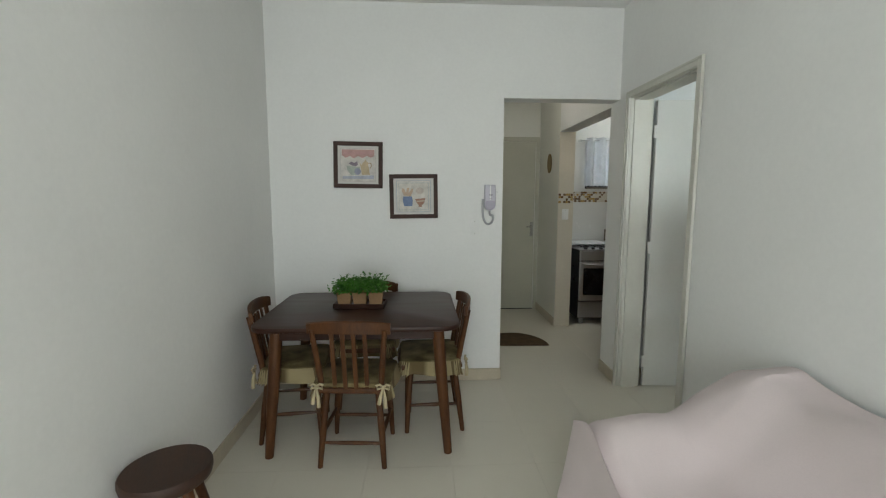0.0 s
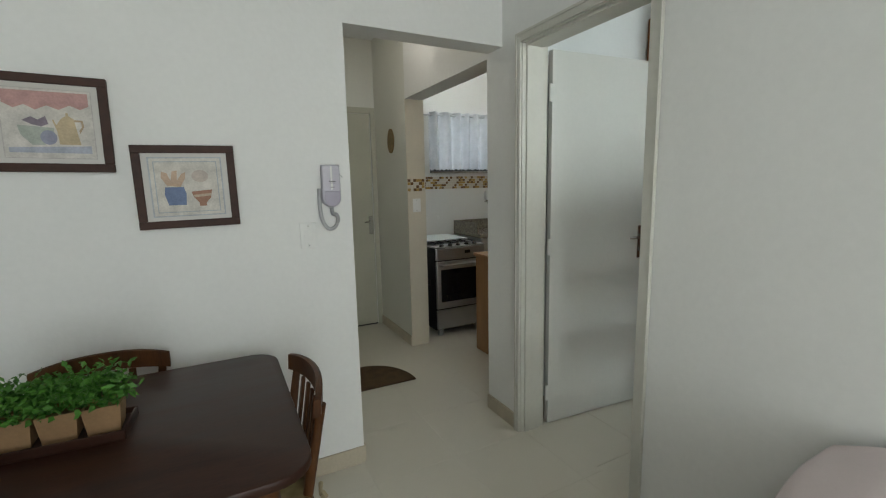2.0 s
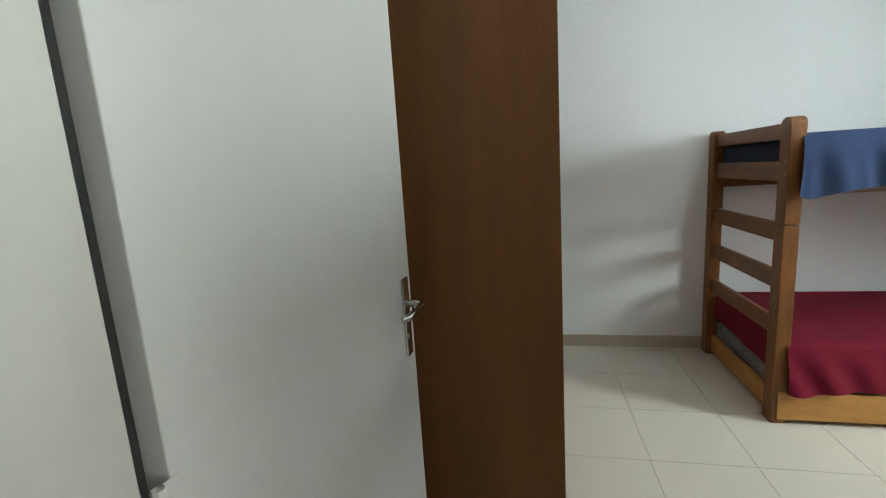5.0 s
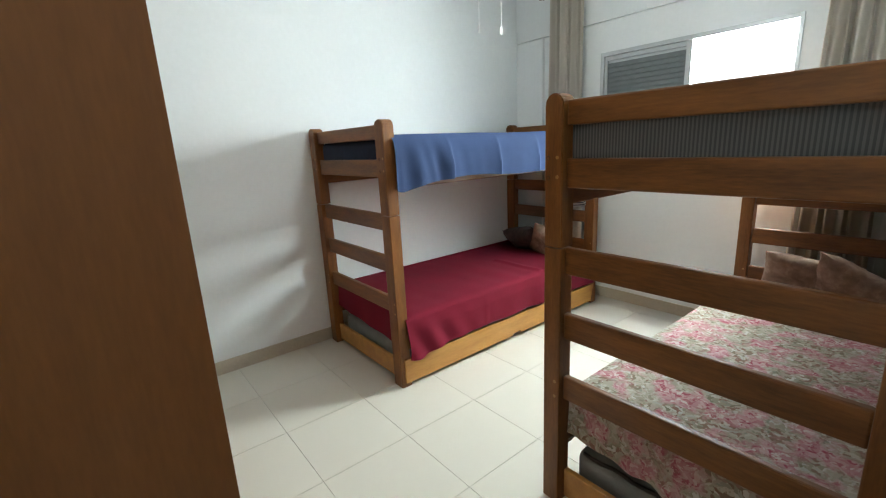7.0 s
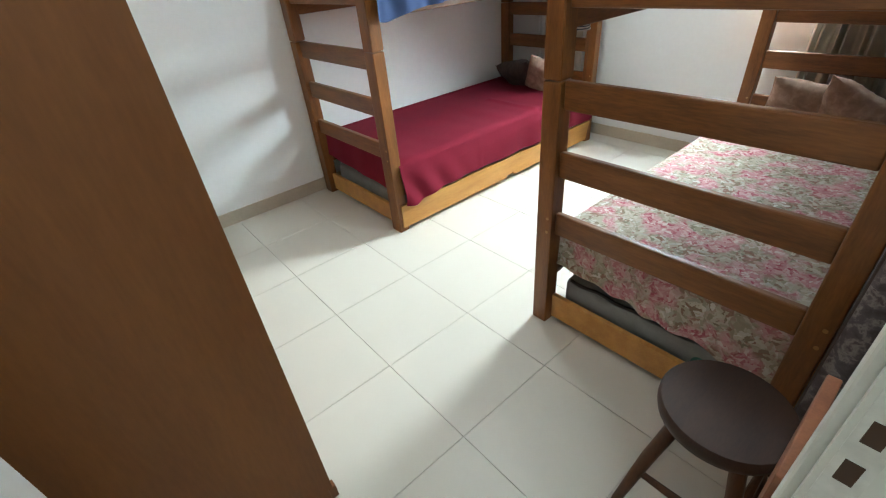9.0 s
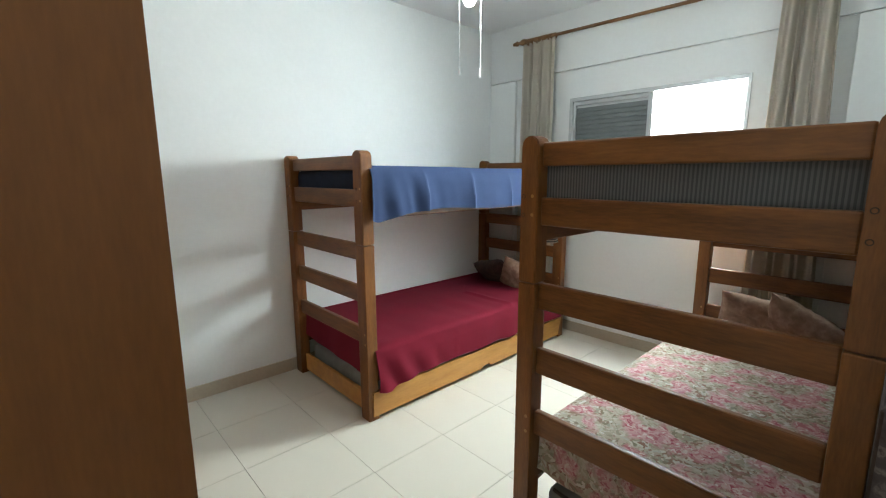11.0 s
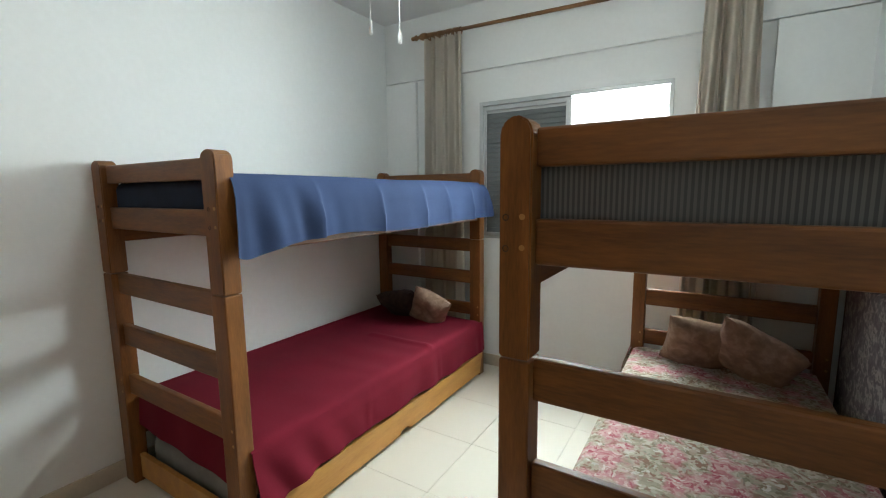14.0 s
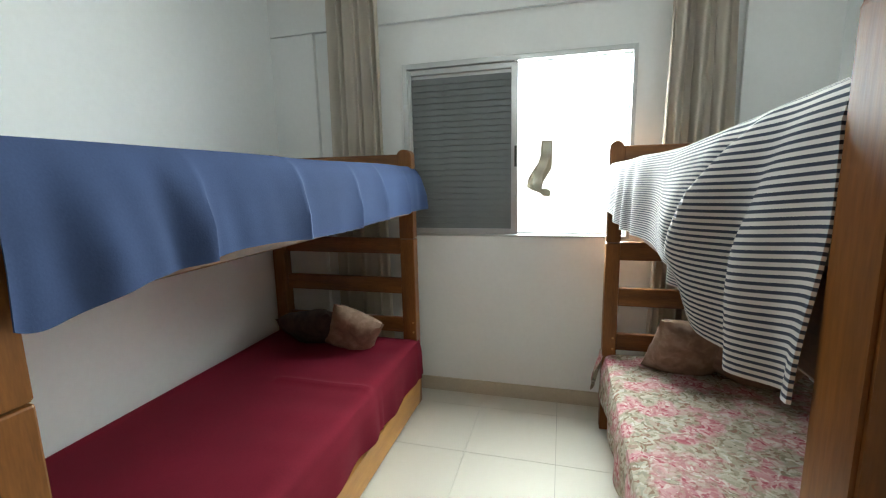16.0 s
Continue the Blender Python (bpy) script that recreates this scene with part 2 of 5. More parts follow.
LEAF = mat("artificial_leaf", (0.085, 0.24, 0.030), 0.5, tint=(0.032, 0.115, 0.014), scale=25, fine=80, bump=0.0)
CHAIRW.node_tree.nodes["Principled BSDF"].inputs["Specular IOR Level"].default_value = 0.25
FRAMEW = mat("dark_frame_wood", (0.060, 0.024, 0.015), 0.6, tint=(0.030, 0.012, 0.008), scale=4, fine=40, bump=0.01)
MATTE = mat("brown_coir", (0.085, 0.055, 0.030), 0.95, vary=0.25, scale=14, fine=300, bump=0.15)
WHITEC = mat("white_print_paper", (0.58, 0.56, 0.53), 0.4, vary=0.03, scale=8, bump=0.0)
FANW = mat("ivory_fan_blade", (0.62, 0.61, 0.57), 0.5, vary=0.03, bump=0.0)
BULB = mat("lit_bulb", (1.0, 1.0, 1.0), 0.4, vary=0.0, bump=0.0, emit=14.0)
LAMPG = mat("lit_opal_glass", (1.0, 0.97, 0.9), 0.4, vary=0.0, bump=0.0, emit=1.5)


def floral_cloth(name):
    """Printed cotton: clumps of rose petals, cream blooms and olive leaves on a grey ground."""
    m = bpy.data.materials.new(name)
    m.use_nodes = True
    n, l = m.node_tree.nodes, m.node_tree.links
    b = n["Principled BSDF"]
    tc = n.new("ShaderNodeTexCoord")

    def warped(scale, amount):
        w, v = n.new("ShaderNodeTexNoise"), n.new("ShaderNodeVectorMath")
        w.inputs["Scale"].default_value, w.inputs["Detail"].default_value = scale, 3
        v.operation = "MULTIPLY_ADD"
        v.inputs[1].default_value = (amount,) * 3
        l.new(tc.outputs["Object"], w.inputs["Vector"])
        l.new(w.outputs["Color"], v.inputs[0])
        l.new(tc.outputs["Object"], v.inputs[2])
        return v.outputs[0]

    def cells(scale, where, stops):
        t, sep, ramp = n.new("ShaderNodeTexVoronoi"), n.new("ShaderNodeSeparateColor"), n.new("ShaderNodeValToRGB")
        t.inputs["Scale"].default_value = scale
        l.new(where, t.inputs["Vector"])
        l.new(t.outputs["Color"], sep.inputs[0])
        e = ramp.color_ramp.elements
        while len(e) < len(stops):
            e.new(0.5)
        for k, (p, c) in enumerate(stops):
            e[k].position, e[k].color = p, (*c, 1)
        l.new(sep.outputs[0], ramp.inputs[0])
        return ramp.outputs[0]

    petals = warped(20, .10)
    ground = cells(62, petals, [(0, (.44, .40, .32)), (.28, (.27, .24, .17)), (.50, (.50, .46, .38)), (.72, (.24, .13, .095)), (.86, (.20, .19, .13)), (1, (.58, .55, .50))])
    rose = cells(74, petals, [(0, (.42, .19, .21)), (.30, (.54, .36, .34)), (.55, (.33, .070, .100)), (.80, (.50, .27, .27)), (1, (.60, .52, .48))])
    spread, edge, mix = n.new("ShaderNodeTexNoise"), n.new("ShaderNodeMapRange"), n.new("ShaderNodeMix")
    spread.inputs["Scale"].default_value, spread.inputs["Detail"].default_value = 8.5, 3.5
    l.new(warped(9, .06), spread.inputs["Vector"])
    edge.inputs["From Min"].default_value, edge.inputs["From Max"].default_value = .470, .570
    l.new(spread.outputs[0], edge.inputs["Value"])
    mix.data_type = "RGBA"
    l.new(edge.outputs[0], mix.inputs["Factor"])
    l.new(ground, mix.inputs["A"])
    l.new(rose, mix.inputs["B"])
    l.new(mix.outputs["Result"], b.inputs["Base Color"])
    b.inputs["Roughness"].default_value = .88
    b.inputs["Specular IOR Level"].default_value = .15
    bump, weave = n.new("ShaderNodeBump"), n.new("ShaderNodeTexNoise")
    bump.inputs["Distance"].default_value, weave.inputs["Scale"].default_value = .0008, 300
    l.new(tc.outputs["Object"], weave.inputs["Vector"])
    l.new(weave.outputs[0], bump.inputs["Height"])
    l.new(bump.outputs[0], b.inputs["Normal"])
    return m


FLORAL = floral_cloth("rose_floral_cotton")
DARKFLORAL = pattern_mat("dark_floral_ticking",
                         [(0.35, (0.050, 0.035, 0.035)), (0.50, (0.085, 0.07, 0.07)), (0.58, (0.22, 0.19, 0.17)), (0.66, (0.07, 0.05, 0.05))], 26, "NOISE", 0.85, distort=0.08)
STRIPES = stripe_mat("navy_and_white_stripes", (0.035, 0.05, 0.08), (0.62, 0.62, 0.60), 0.0078, 0.46)
CUSHIONM = pattern_mat("olive_plaid_seat_cloth", [(0.30, (0.075, 0.055, 0.022)), (0.50, (0.17, 0.13, 0.055)), (0.70, (0.30, 0.24, 0.12))], 9, "NOISE", 0.9)
FRILL = stripe_mat("cream_and_tan_frill", (0.13, 0.092, 0.040), (0.33, 0.27, 0.145), 0.062, 0.5, axis=0)
GLASS = mat("clear_glass", (1, 1, 1), 0.04, vary=0.0, bump=0.0, transmission=1.0)
LACE = mat("white_lace", (0.64, 0.65, 0.66), 0.9, vary=0.12, scale=14, fine=90, bump=0.05)


def let_light_through(m, colour, share):
    n, l = m.node_tree.nodes, m.node_tree.links
    glow, half = n.new("ShaderNodeBsdfTranslucent"), n.new("ShaderNodeMixShader")
    glow.inputs[0].default_value, half.inputs[0].default_value = (*colour, 1), share
    l.new(n["Principled BSDF"].outputs[0], half.inputs[1])
    l.new(glow.outputs[0], half.inputs[2])
    l.new(half.outputs[0], n["Material Output"].inputs[0])


let_light_through(LACE, (0.66, 0.68, 0.70), 0.36)
let_light_through(LINEN, (0.63, 0.57, 0.48), 0.38)

# ---- helpers for meshes ----


def add_box(bm, x0, y0, z0, x1, y1, z1):
    v = [bm.verts.new(p) for p in ((x0, y0, z0), (x1, y0, z0), (x1, y1, z0), (x0, y1, z0), (x0, y0, z1), (x1, y0, z1), (x1, y1, z1), (x0, y1, z1))]
    for f in ((0, 3, 2, 1), (4, 5, 6, 7), (0, 1, 5, 4), (1, 2, 6, 5), (2, 3, 7, 6), (3, 0, 4, 7)):
        bm.faces.new([v[i] for i in f])
    return v


def box(x0, y0, z0, x1, y1, z1, bevel=0.0, seg=2):
    bm = bmesh.new()
    add_box(bm, x0, y0, z0, x1, y1, z1)
    if bevel:
        bmesh.ops.bevel(bm, geom=bm.edges[:], offset=bevel, segments=seg, affect="EDGES", profile=0.5)
    return bm


def boxes(*dims):
    bm = bmesh.new()
    for d in dims:
        add_box(bm, *d)
    return bm


def tube(points, radius, sides=10, cap=True):
    """A round bar through the points; radius is one number or one per point."""
    bm = bmesh.new()
    pts = [Vector(p) for p in points]
    rad = radius if isinstance(radius, (list, tuple)) else [radius] * len(pts)
    rings = []
    for i, p in enumerate(pts):
        d = (pts[min(i + 1, len(pts) - 1)] - pts[max(i - 1, 0)]).normalized()
        side = d.cross(Vector((0, 0, 1)) if abs(d.z) < 0.9 else Vector((1, 0, 0))).normalized()
        up = side.cross(d)
        rings.append([bm.verts.new(p + (side * math.cos(a) + up * math.sin(a)) * rad[i]) for a in (2 * math.pi * k / sides for k in range(sides))])
    for a, b in zip(rings, rings[1:]):
        for k in range(sides):
            bm.faces.new((a[k], a[(k + 1) % sides], b[(k + 1) % sides], b[k]))
    if cap:
        bm.faces.new(rings[0][::-1])
        bm.faces.new(rings[-1])
    bmesh.ops.recalc_face_normals(bm, faces=bm.faces[:])
    return bm


def turned(profile, sides=24, x=0, y=0):
    """A turned body about an upright axis, from (radius, z) pairs."""
    bm = bmesh.new()
    rings = [[bm.verts.new((x + r * math.cos(a), y + r * math.sin(a), z)) for a in (2 * math.pi * k / sides for k in range(sides))] for r, z in profile]
    for a, b in zip(rings, rings[1:]):
        for k in range(sides):
            bm.faces.new((a[k], a[(k + 1) % sides], b[(k + 1) % sides], b[k]))
    bm.faces.new(rings[0][::-1])
    bm.faces.new(rings[-1])
    bmesh.ops.recalc_face_normals(bm, faces=bm.faces[:])
    return bm


def prism(outline, z0, z1, bevel=0.0):
    """An upright slab of the given outline."""
    bm = bmesh.new()
    lo = [bm.verts.new((x, y, z0)) for x, y in outline]
    hi = [bm.verts.new((x, y, z1)) for x, y in outline]
    bm.faces.new(lo[::-1])
    top = bm.faces.new(hi)
    k = len(outline)
    for i in range(k):
        bm.faces.new((lo[i], lo[(i + 1) % k], hi[(i + 1) % k], hi[i]))
    bmesh.ops.recalc_face_normals(bm, faces=bm.faces[:])
    if bevel:
        rim = [e for f in bm.faces if len(f.verts) == k for e in f.edges]
        bmesh.ops.bevel(bm, geom=list(set(rim)), offset=bevel, segments=2, affect="EDGES", profile=0.5)
    return bm


def turn_bm(bm, m):
    bmesh.ops.transform(bm, matrix=m, verts=bm.verts[:])
    return bm


def join(*parts):
    out = bmesh.new()
    for b in parts:
        me = bpy.data.meshes.new("joined")
        b.to_mesh(me)
        out.from_mesh(me)
        bpy.data.meshes.remove(me)
        b.free()
    return out


def part(name, bm, material, parent=None, label="", smooth=False):
    """Links a bmesh as one mesh object under a thing or a part."""
    me = bpy.data.meshes.new(name)
    bm.to_mesh(me)
    bm.free()
    for m in material if isinstance(material, (list, tuple)) else [material]:
        me.materials.append(m)
    if smooth:
        me.shade_smooth()
        me.set_sharp_from_angle(angle=radians(40))
    ob = new(name, me)
    if parent:
        ob.parent = parent
    if label:
        ob["label"] = label
    return ob


def thing(name, place, label, category, group="", kind=""):
    ob = new(name)
    ob.location = place
    ob.empty_display_size = 0.1
    return tagged(ob, label, category, group, kind)


def sheet(f, nu, nv, thick=0.004, lu=1.0, lv=1.0):
    """A cloth: f(u, v), with u and v from 0 to 1, gives its places; both sides and the rim are built, and it has coordinates in metres."""
    bm = bmesh.new()
    uv = bm.loops.layers.uv.new("cloth")
    grid = [[Vector(f(i / nu, j / nv)) for j in range(nv + 1)] for i in range(nu + 1)]
    top = [[bm.verts.new(p) for p in row] for row in grid]
    where = {}
    low = []
    for i in range(nu + 1):
        row = []
        for j in range(nv + 1):
            a = grid[min(i + 1, nu)][j] - grid[max(i - 1, 0)][j]
            b = grid[i][min(j + 1, nv)] - grid[i][max(j - 1, 0)]
            n = a.cross(b)
            n = n.normalized() if n.length > 1e-9 else Vector((0, 0, 1))
            row.append(bm.verts.new(grid[i][j] - n * thick))
            where[top[i][j]] = where[row[-1]] = (i / nu * lu, j / nv * lv)
        low.append(row)
    for i in range(nu):
        for j in range(nv):
            bm.faces.new((top[i][j], top[i + 1][j], top[i + 1][j + 1], top[i][j + 1]))
            bm.faces.new((low[i][j + 1], low[i + 1][j + 1], low[i + 1][j], low[i][j]))
    for j in range(nv):
        bm.faces.new((top[0][j], top[0][j + 1], low[0][j + 1], low[0][j]))
        bm.faces.new((top[nu][j + 1], top[nu][j], low[nu][j], low[nu][j + 1]))
    for i in range(nu):
        bm.faces.new((top[i + 1][0], top[i][0], low[i][0], low[i + 1][0]))
        bm.faces.new((top[i][nv], top[i + 1][nv], low[i + 1][nv], low[i][nv]))
    for face in bm.faces:
        for loop in face.loops:
            loop[uv].uv = where[loop.vert]
    return bm


def pillow(w, h, d, n=18, seed=0):
    """A stuffed square cushion lying flat about its centre, with pinched corners and creases."""
    bm = bmesh.new()
    sides = []
    for s in (1, -1):
        rows = []
        for i in range(n + 1):
            row = []
            for j in range(n + 1):
                u, v = 2 * i / n - 1, 2 * j / n - 1
                pinch = 1 - 0.07 * (1 - u * u) * abs(v) ** 2 - 0.0
                pinch2 = 1 - 0.07 * (1 - v * v) * abs(u) ** 2
                bulge = ((1 - u ** 4) * (1 - v ** 4)) ** 0.55
                wob = 1 + 0.22 * noise.noise(Vector((u * 1.7 + seed, v * 1.7, s)))
                row.append(bm.verts.new((u * w / 2 * pinch2, v * h / 2 * pinch, s * d / 2 * bulge * wob + 0.006 * noise.noise(Vector((u * 5, v * 5 + seed, 3))))) if (s == 1 or 0 < i < n and 0 < j < n) else sides[0][i][j])
            rows.append(row)
        sides.append(rows)
    for s, rows in enumerate(sides):
        for i in range(n):
            for j in range(n):
                q = [rows[i][j], rows[i + 1][j], rows[i + 1][j + 1], rows[i][j + 1]]
                bm.faces.new(q if s == 0 else q[::-1])
    return bm

# ---- the large structure ----
WX, EX, EX2 = -1.12, 1.457, 1.60      # living room: west wall, east wall, its bedroom side
DY, DY2 = 3.05, 3.19                  # dining wall and its back
SY = -2.75                            # living room's south wall
H, HB = 2.79, 2.76                    # ceilings
BX, BS, BN = 4.66, -0.88, 3.00        # bedroom: east wall, south wall, north wall
KN, KX = 5.15, 3.55                   # kitchen: north wall, east wall


def turned_ring(r, t, n=18, m=8):
    bm = bmesh.new()
    g = [[bm.verts.new(((r + t * math.cos(b)) * math.cos(a), (r + t * math.cos(b)) * math.sin(a), t * math.sin(b))) for b in (2 * math.pi * j / m for j in range(m))] for a in (2 * math.pi * i / n for i in range(n))]
    for i in range(n):
        for j in range(m):
            bm.faces.new((g[i][j], g[(i + 1) % n][j], g[(i + 1) % n][(j + 1) % m], g[i][(j + 1) % m]))
    return bm


def structure(name, bm, material):
    return tagged(part(name, bm, material), kind="structure")


structure("wall_dining", boxes((WX - .15, DY, 0, .587, DY2, H), (.587, DY, 2.145, EX, DY2, H)), WALL)
structure("wall_west", box(WX - .15, SY - .15, 0, WX, DY, H), WALL)
structure("wall_south", boxes((WX, SY - .15, 0, -.95, SY, H), (1.15, SY - .15, 0, EX, SY, H), (-.95, SY - .15, 2.45, 1.15, SY, H), (-.95, SY - .15, 0, 1.15, SY, .3)), WALL)
structure("wall_between_rooms", boxes((EX, SY - .15, 0, EX2, 2.112, H), (EX, 2.112, 2.13, EX2, 2.88, H), (EX, 2.88, 0, EX2, 3.20, H),
                                      (EX, 3.20, 2.118, EX2 + .02, 4.43, H)), WALL)
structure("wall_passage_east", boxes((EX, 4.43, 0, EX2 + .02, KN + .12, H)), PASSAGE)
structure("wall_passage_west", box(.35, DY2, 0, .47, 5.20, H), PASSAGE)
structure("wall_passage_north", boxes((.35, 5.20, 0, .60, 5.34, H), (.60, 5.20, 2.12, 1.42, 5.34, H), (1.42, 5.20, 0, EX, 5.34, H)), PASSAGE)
structure("wall_bedroom_north", box(EX2, BN, 0, BX + .15, BN + .12, H), WALL_BED)
structure("wall_bedroom_east", box(BX, BS - .2, 0, BX + .15, BN, H), WALL_BED)
structure("wall_bedroom_west_face", box(EX2 + .0, BS, 0, EX2 + .004, 2.06, HB), WALL_BED)
structure("wall_bedroom_south", boxes((EX2, BS - .16, 0, 2.476, BS, HB), (3.784, BS - .16, 0, BX, BS, HB), (2.476, BS - .16, 0, 3.784, BS, 1.03), (2.476, BS - .16, 2.053, 3.784, BS, HB)), WALL_BED)
structure("lintel_beam", box(EX2, BS, 2.285, BX, BS + .035, HB, .003), WALL_BED)
structure("corner_pilaster", box(4.355, BS, 0, BX, BS + .034, 2.28, .003), WALL_BED)
structure("corner_pilaster_west", box(EX2, BS, 0, 2.00, BS + .034, 2.28, .003), WALL_BED)
structure("wall_kitchen_north", boxes((EX2 + .02, KN, 0, 2.05, KN + .14, H), (3.4, KN, 0, KX, KN + .14, H), (2.05, KN, 0, 3.4, KN + .14, 1.55), (2.05, KN, 2.15, 3.4, KN + .14, H)),
          mat("kitchen_wall_tile", (0.74, 0.74, 0.72), 0.25, vary=0.02, scale=2, bump=0.002))
structure("wall_kitchen_east", box(KX, BN + .12, 0, KX + .12, KN + .14, H), WALL)
structure("kitchen_end_lining", box(EX - .002, 4.424, 0, EX2 + .022, 4.43, 2.116), mat("beige_lining_tile", (0.62, 0.57, 0.47), 0.3, vary=0.04, scale=4, bump=0.003))
structure("ceiling_living", box(WX - .15, SY - .15, H, EX2, 5.34, H + .1), CEIL)
structure("ceiling_bedroom", box(EX2, BS - .2, HB, BX + .15, BN + .12, HB + .1), CEIL)
structure("ceiling_kitchen", box(EX2, BN + .12, H, KX + .12, KN + .14, H + .1), CEIL)
sky_card = bpy.data.materials.new("overcast_sky_glow")
sky_card.use_nodes = True
sky_card.node_tree.nodes["Principled BSDF"].inputs["Base Color"].default_value = (0, 0, 0, 1)
sky_card.node_tree.nodes["Principled BSDF"].inputs["Emission Color"].default_value = (0.98, 1.0, 1.0, 1)
sky_card.node_tree.nodes["Principled BSDF"].inputs["Emission Strength"].default_value = 2.2
structure("backdrop", box(-6, -6.1, -6, 12, -6, 9), sky_card)
structure("ground", box(-60, -60, -6.2, 60, 60, -6.0), mat("distant_ground", (0.20, 0.19, 0.17), 0.9, vary=0.2, scale=0.3, bump=0.1))


def skirting(name, *dims):
    structure(name, boxes(*dims), SKIRT)


K, KH = .010, .09
skirting("baseboard_living", (WX, DY - K, 0, .587, DY, KH), (WX, SY, 0, WX + K, DY - K, KH), (EX - K, SY, 0, EX, 2.070, KH), (EX - K, 2.905, 0, EX, 3.20, KH),
         (.587, DY, 0, .587 + K, DY2, KH))
skirting("baseboard_passage", (EX - K, 4.43, 0, EX, 5.19, KH), (.47, DY2, 0, .47 + K, 5.20, KH))
skirting("baseboard_bedroom", (BX - K, BS + .04, 0, BX, BN, KH), (2.0, BS, 0, 4.355, BS + K, KH), (EX2 + .004, BS + .04, 0, EX2 + K, 2.05, KH), (4.355, BS + .034, 0, BX - K, BS + .044, KH), (EX2 + .01, BN - K, 0, BX - K, BN, KH))

# ---- the door between the rooms ----
door_frame = tagged(new("door_frame"), "cream painted door frame of the bedroom doorway", "door frame", kind="structure")
J0, J1 = 2.127, 2.868
part("jamb", boxes((EX - .004, 2.112, 0, 1.650, J0, 2.13), (EX - .004, J0, 2.115, 1.618, J1, 2.13), (EX - .004, J1, 0, 1.618, 2.88, 2.13),
                   (EX + .02, J0, 0, 1.575, J0 + .011, 2.115), (EX + .02, J1 - .011, 0, 1.575, J1, 2.115), (EX + .02, J0 + .011, 2.104, 1.575, J1 - .011, 2.115)), CASING, door_frame)
cas = join(box(EX - .018, 2.072, 0, EX - .004, 2.122, 2.162, .004), box(EX - .018, 2.872, 0, EX - .004, 2.906, 2.162, .004), box(EX - .0181, 2.122, 2.118, EX - .0041, 2.872, 2.162, .004),
           box(EX - .024, 2.072, 0, EX - .018, 2.076, 2.162, .002), box(EX - .024, 2.895, 0, EX - .018, 2.906, 2.162, .002), box(EX - .0241, 2.076, 2.149, EX - .0181, 2.895, 2.162, .002))
part("casing", cas, CASING, door_frame)
part("casing", join(box(1.604, 2.074, 0, 1.662, 2.110, 2.17, .004), box(1.6181, 2.120, 2.12, 1.6301, 2.93, 2.17, .004)), CASING, door_frame)
strike = boxes((1.614, J0, .855, 1.644, J0 + .0025, 1.085))
part("strike_plate", strike, mat("painted_strike_plate", (0.58, 0.57, 0.52), 0.4, vary=0.1, scale=30, bump=0.02), door_frame, "strike plate smeared with cream paint")
# no recess is cut; dark slips carry the shade inside the latch holes
part("latch_hole", boxes((1.622, J0 + .0025, 1.000, 1.637, J0 + .0035, 1.030), (1.622, J0 + .0025, 0.940, 1.637, J0 + .0035, 0.972)), mat("latch_hole_shade", (0.05, 0.025, 0.012), 0.8, bump=0), door_frame, "latch hole with its shade painted as a dark slip")


def lever_set(parent, x, z, y0, side, plate=.20, reach=.105):
    """A lever handle with its long plate on a leaf that lies along x; side is -1 or 1 for the face."""
    part("handle_plate", box(x - .019, min(y0, y0 + side * .006), z - plate / 2, x + .019, max(y0, y0 + side * .006), z + plate / 2, .0025), CHROME, parent, "worn chrome handle plate")
    yy = y0 + side * .048
    part("handle", tube([(x, y0, z + .035), (x, yy - side * .012, z + .035), (x - .012, yy, z + .035), (x - reach, yy, z + .033), (x - reach - .01, yy - side * .010, z + .031)],
                        [.009, .009, .009, .0085, .007], 10), CHROME, parent, "chrome lever handle", smooth=True)
    part("keyhole", tube([(x, y0 + side * .006, z - .05), (x, y0 + side * .009, z - .05)], .010, 12), CHROME, parent, "round key cylinder")


door = tagged(new("door_1"), "cream painted bedroom door standing open beside brown wardrobe", "door", kind="structure")
door.matrix_world = pose(1.624, 2.860, 0, 0, 0, -4.3)
LW = .732
part("door_leaf", box(.020, 0, .008, LW, .035, 2.104, .002), PAINTED, door)
lever_set(door, LW - .045, 1.045, 0, -1)
lever_set(door, LW - .045, 1.045, .035, 1)
for z in (1.885, 1.06, .20):
    part("hinge", join(tube([(.004, -.003, z - .045), (.004, -.003, z + .045)], .0065, 8), box(.004, -.002, z - .045, .030, -.0005, z + .045)), PAINTED, door, "painted hinge")

entry = tagged(new("door_2"), "closed greenish beige entry door at the end of the passage", "door", kind="structure")
part("door_leaf", box(.625, 5.203, .012, 1.405, 5.238, 2.105, .002), ENTRY, entry)
part("door_frame", join(box(.575, 5.187, 0, .622, 5.202, 2.165, .003), box(1.408, 5.187, 0, 1.452, 5.202, 2.165, .003), box(.622, 5.187, 2.108, 1.408, 5.202, 2.165, .003)), ENTRY, entry)
lever_set(entry, 1.372, 1.03, 5.203, -1, .18, .06)
# solid black strip paints the shade of the gap under the leaf
part("threshold_gap_shade", box(.625, 5.203, 0, 1.405, 5.236, .011), BLACK, entry, "black strip for the shade in the gap under the door")

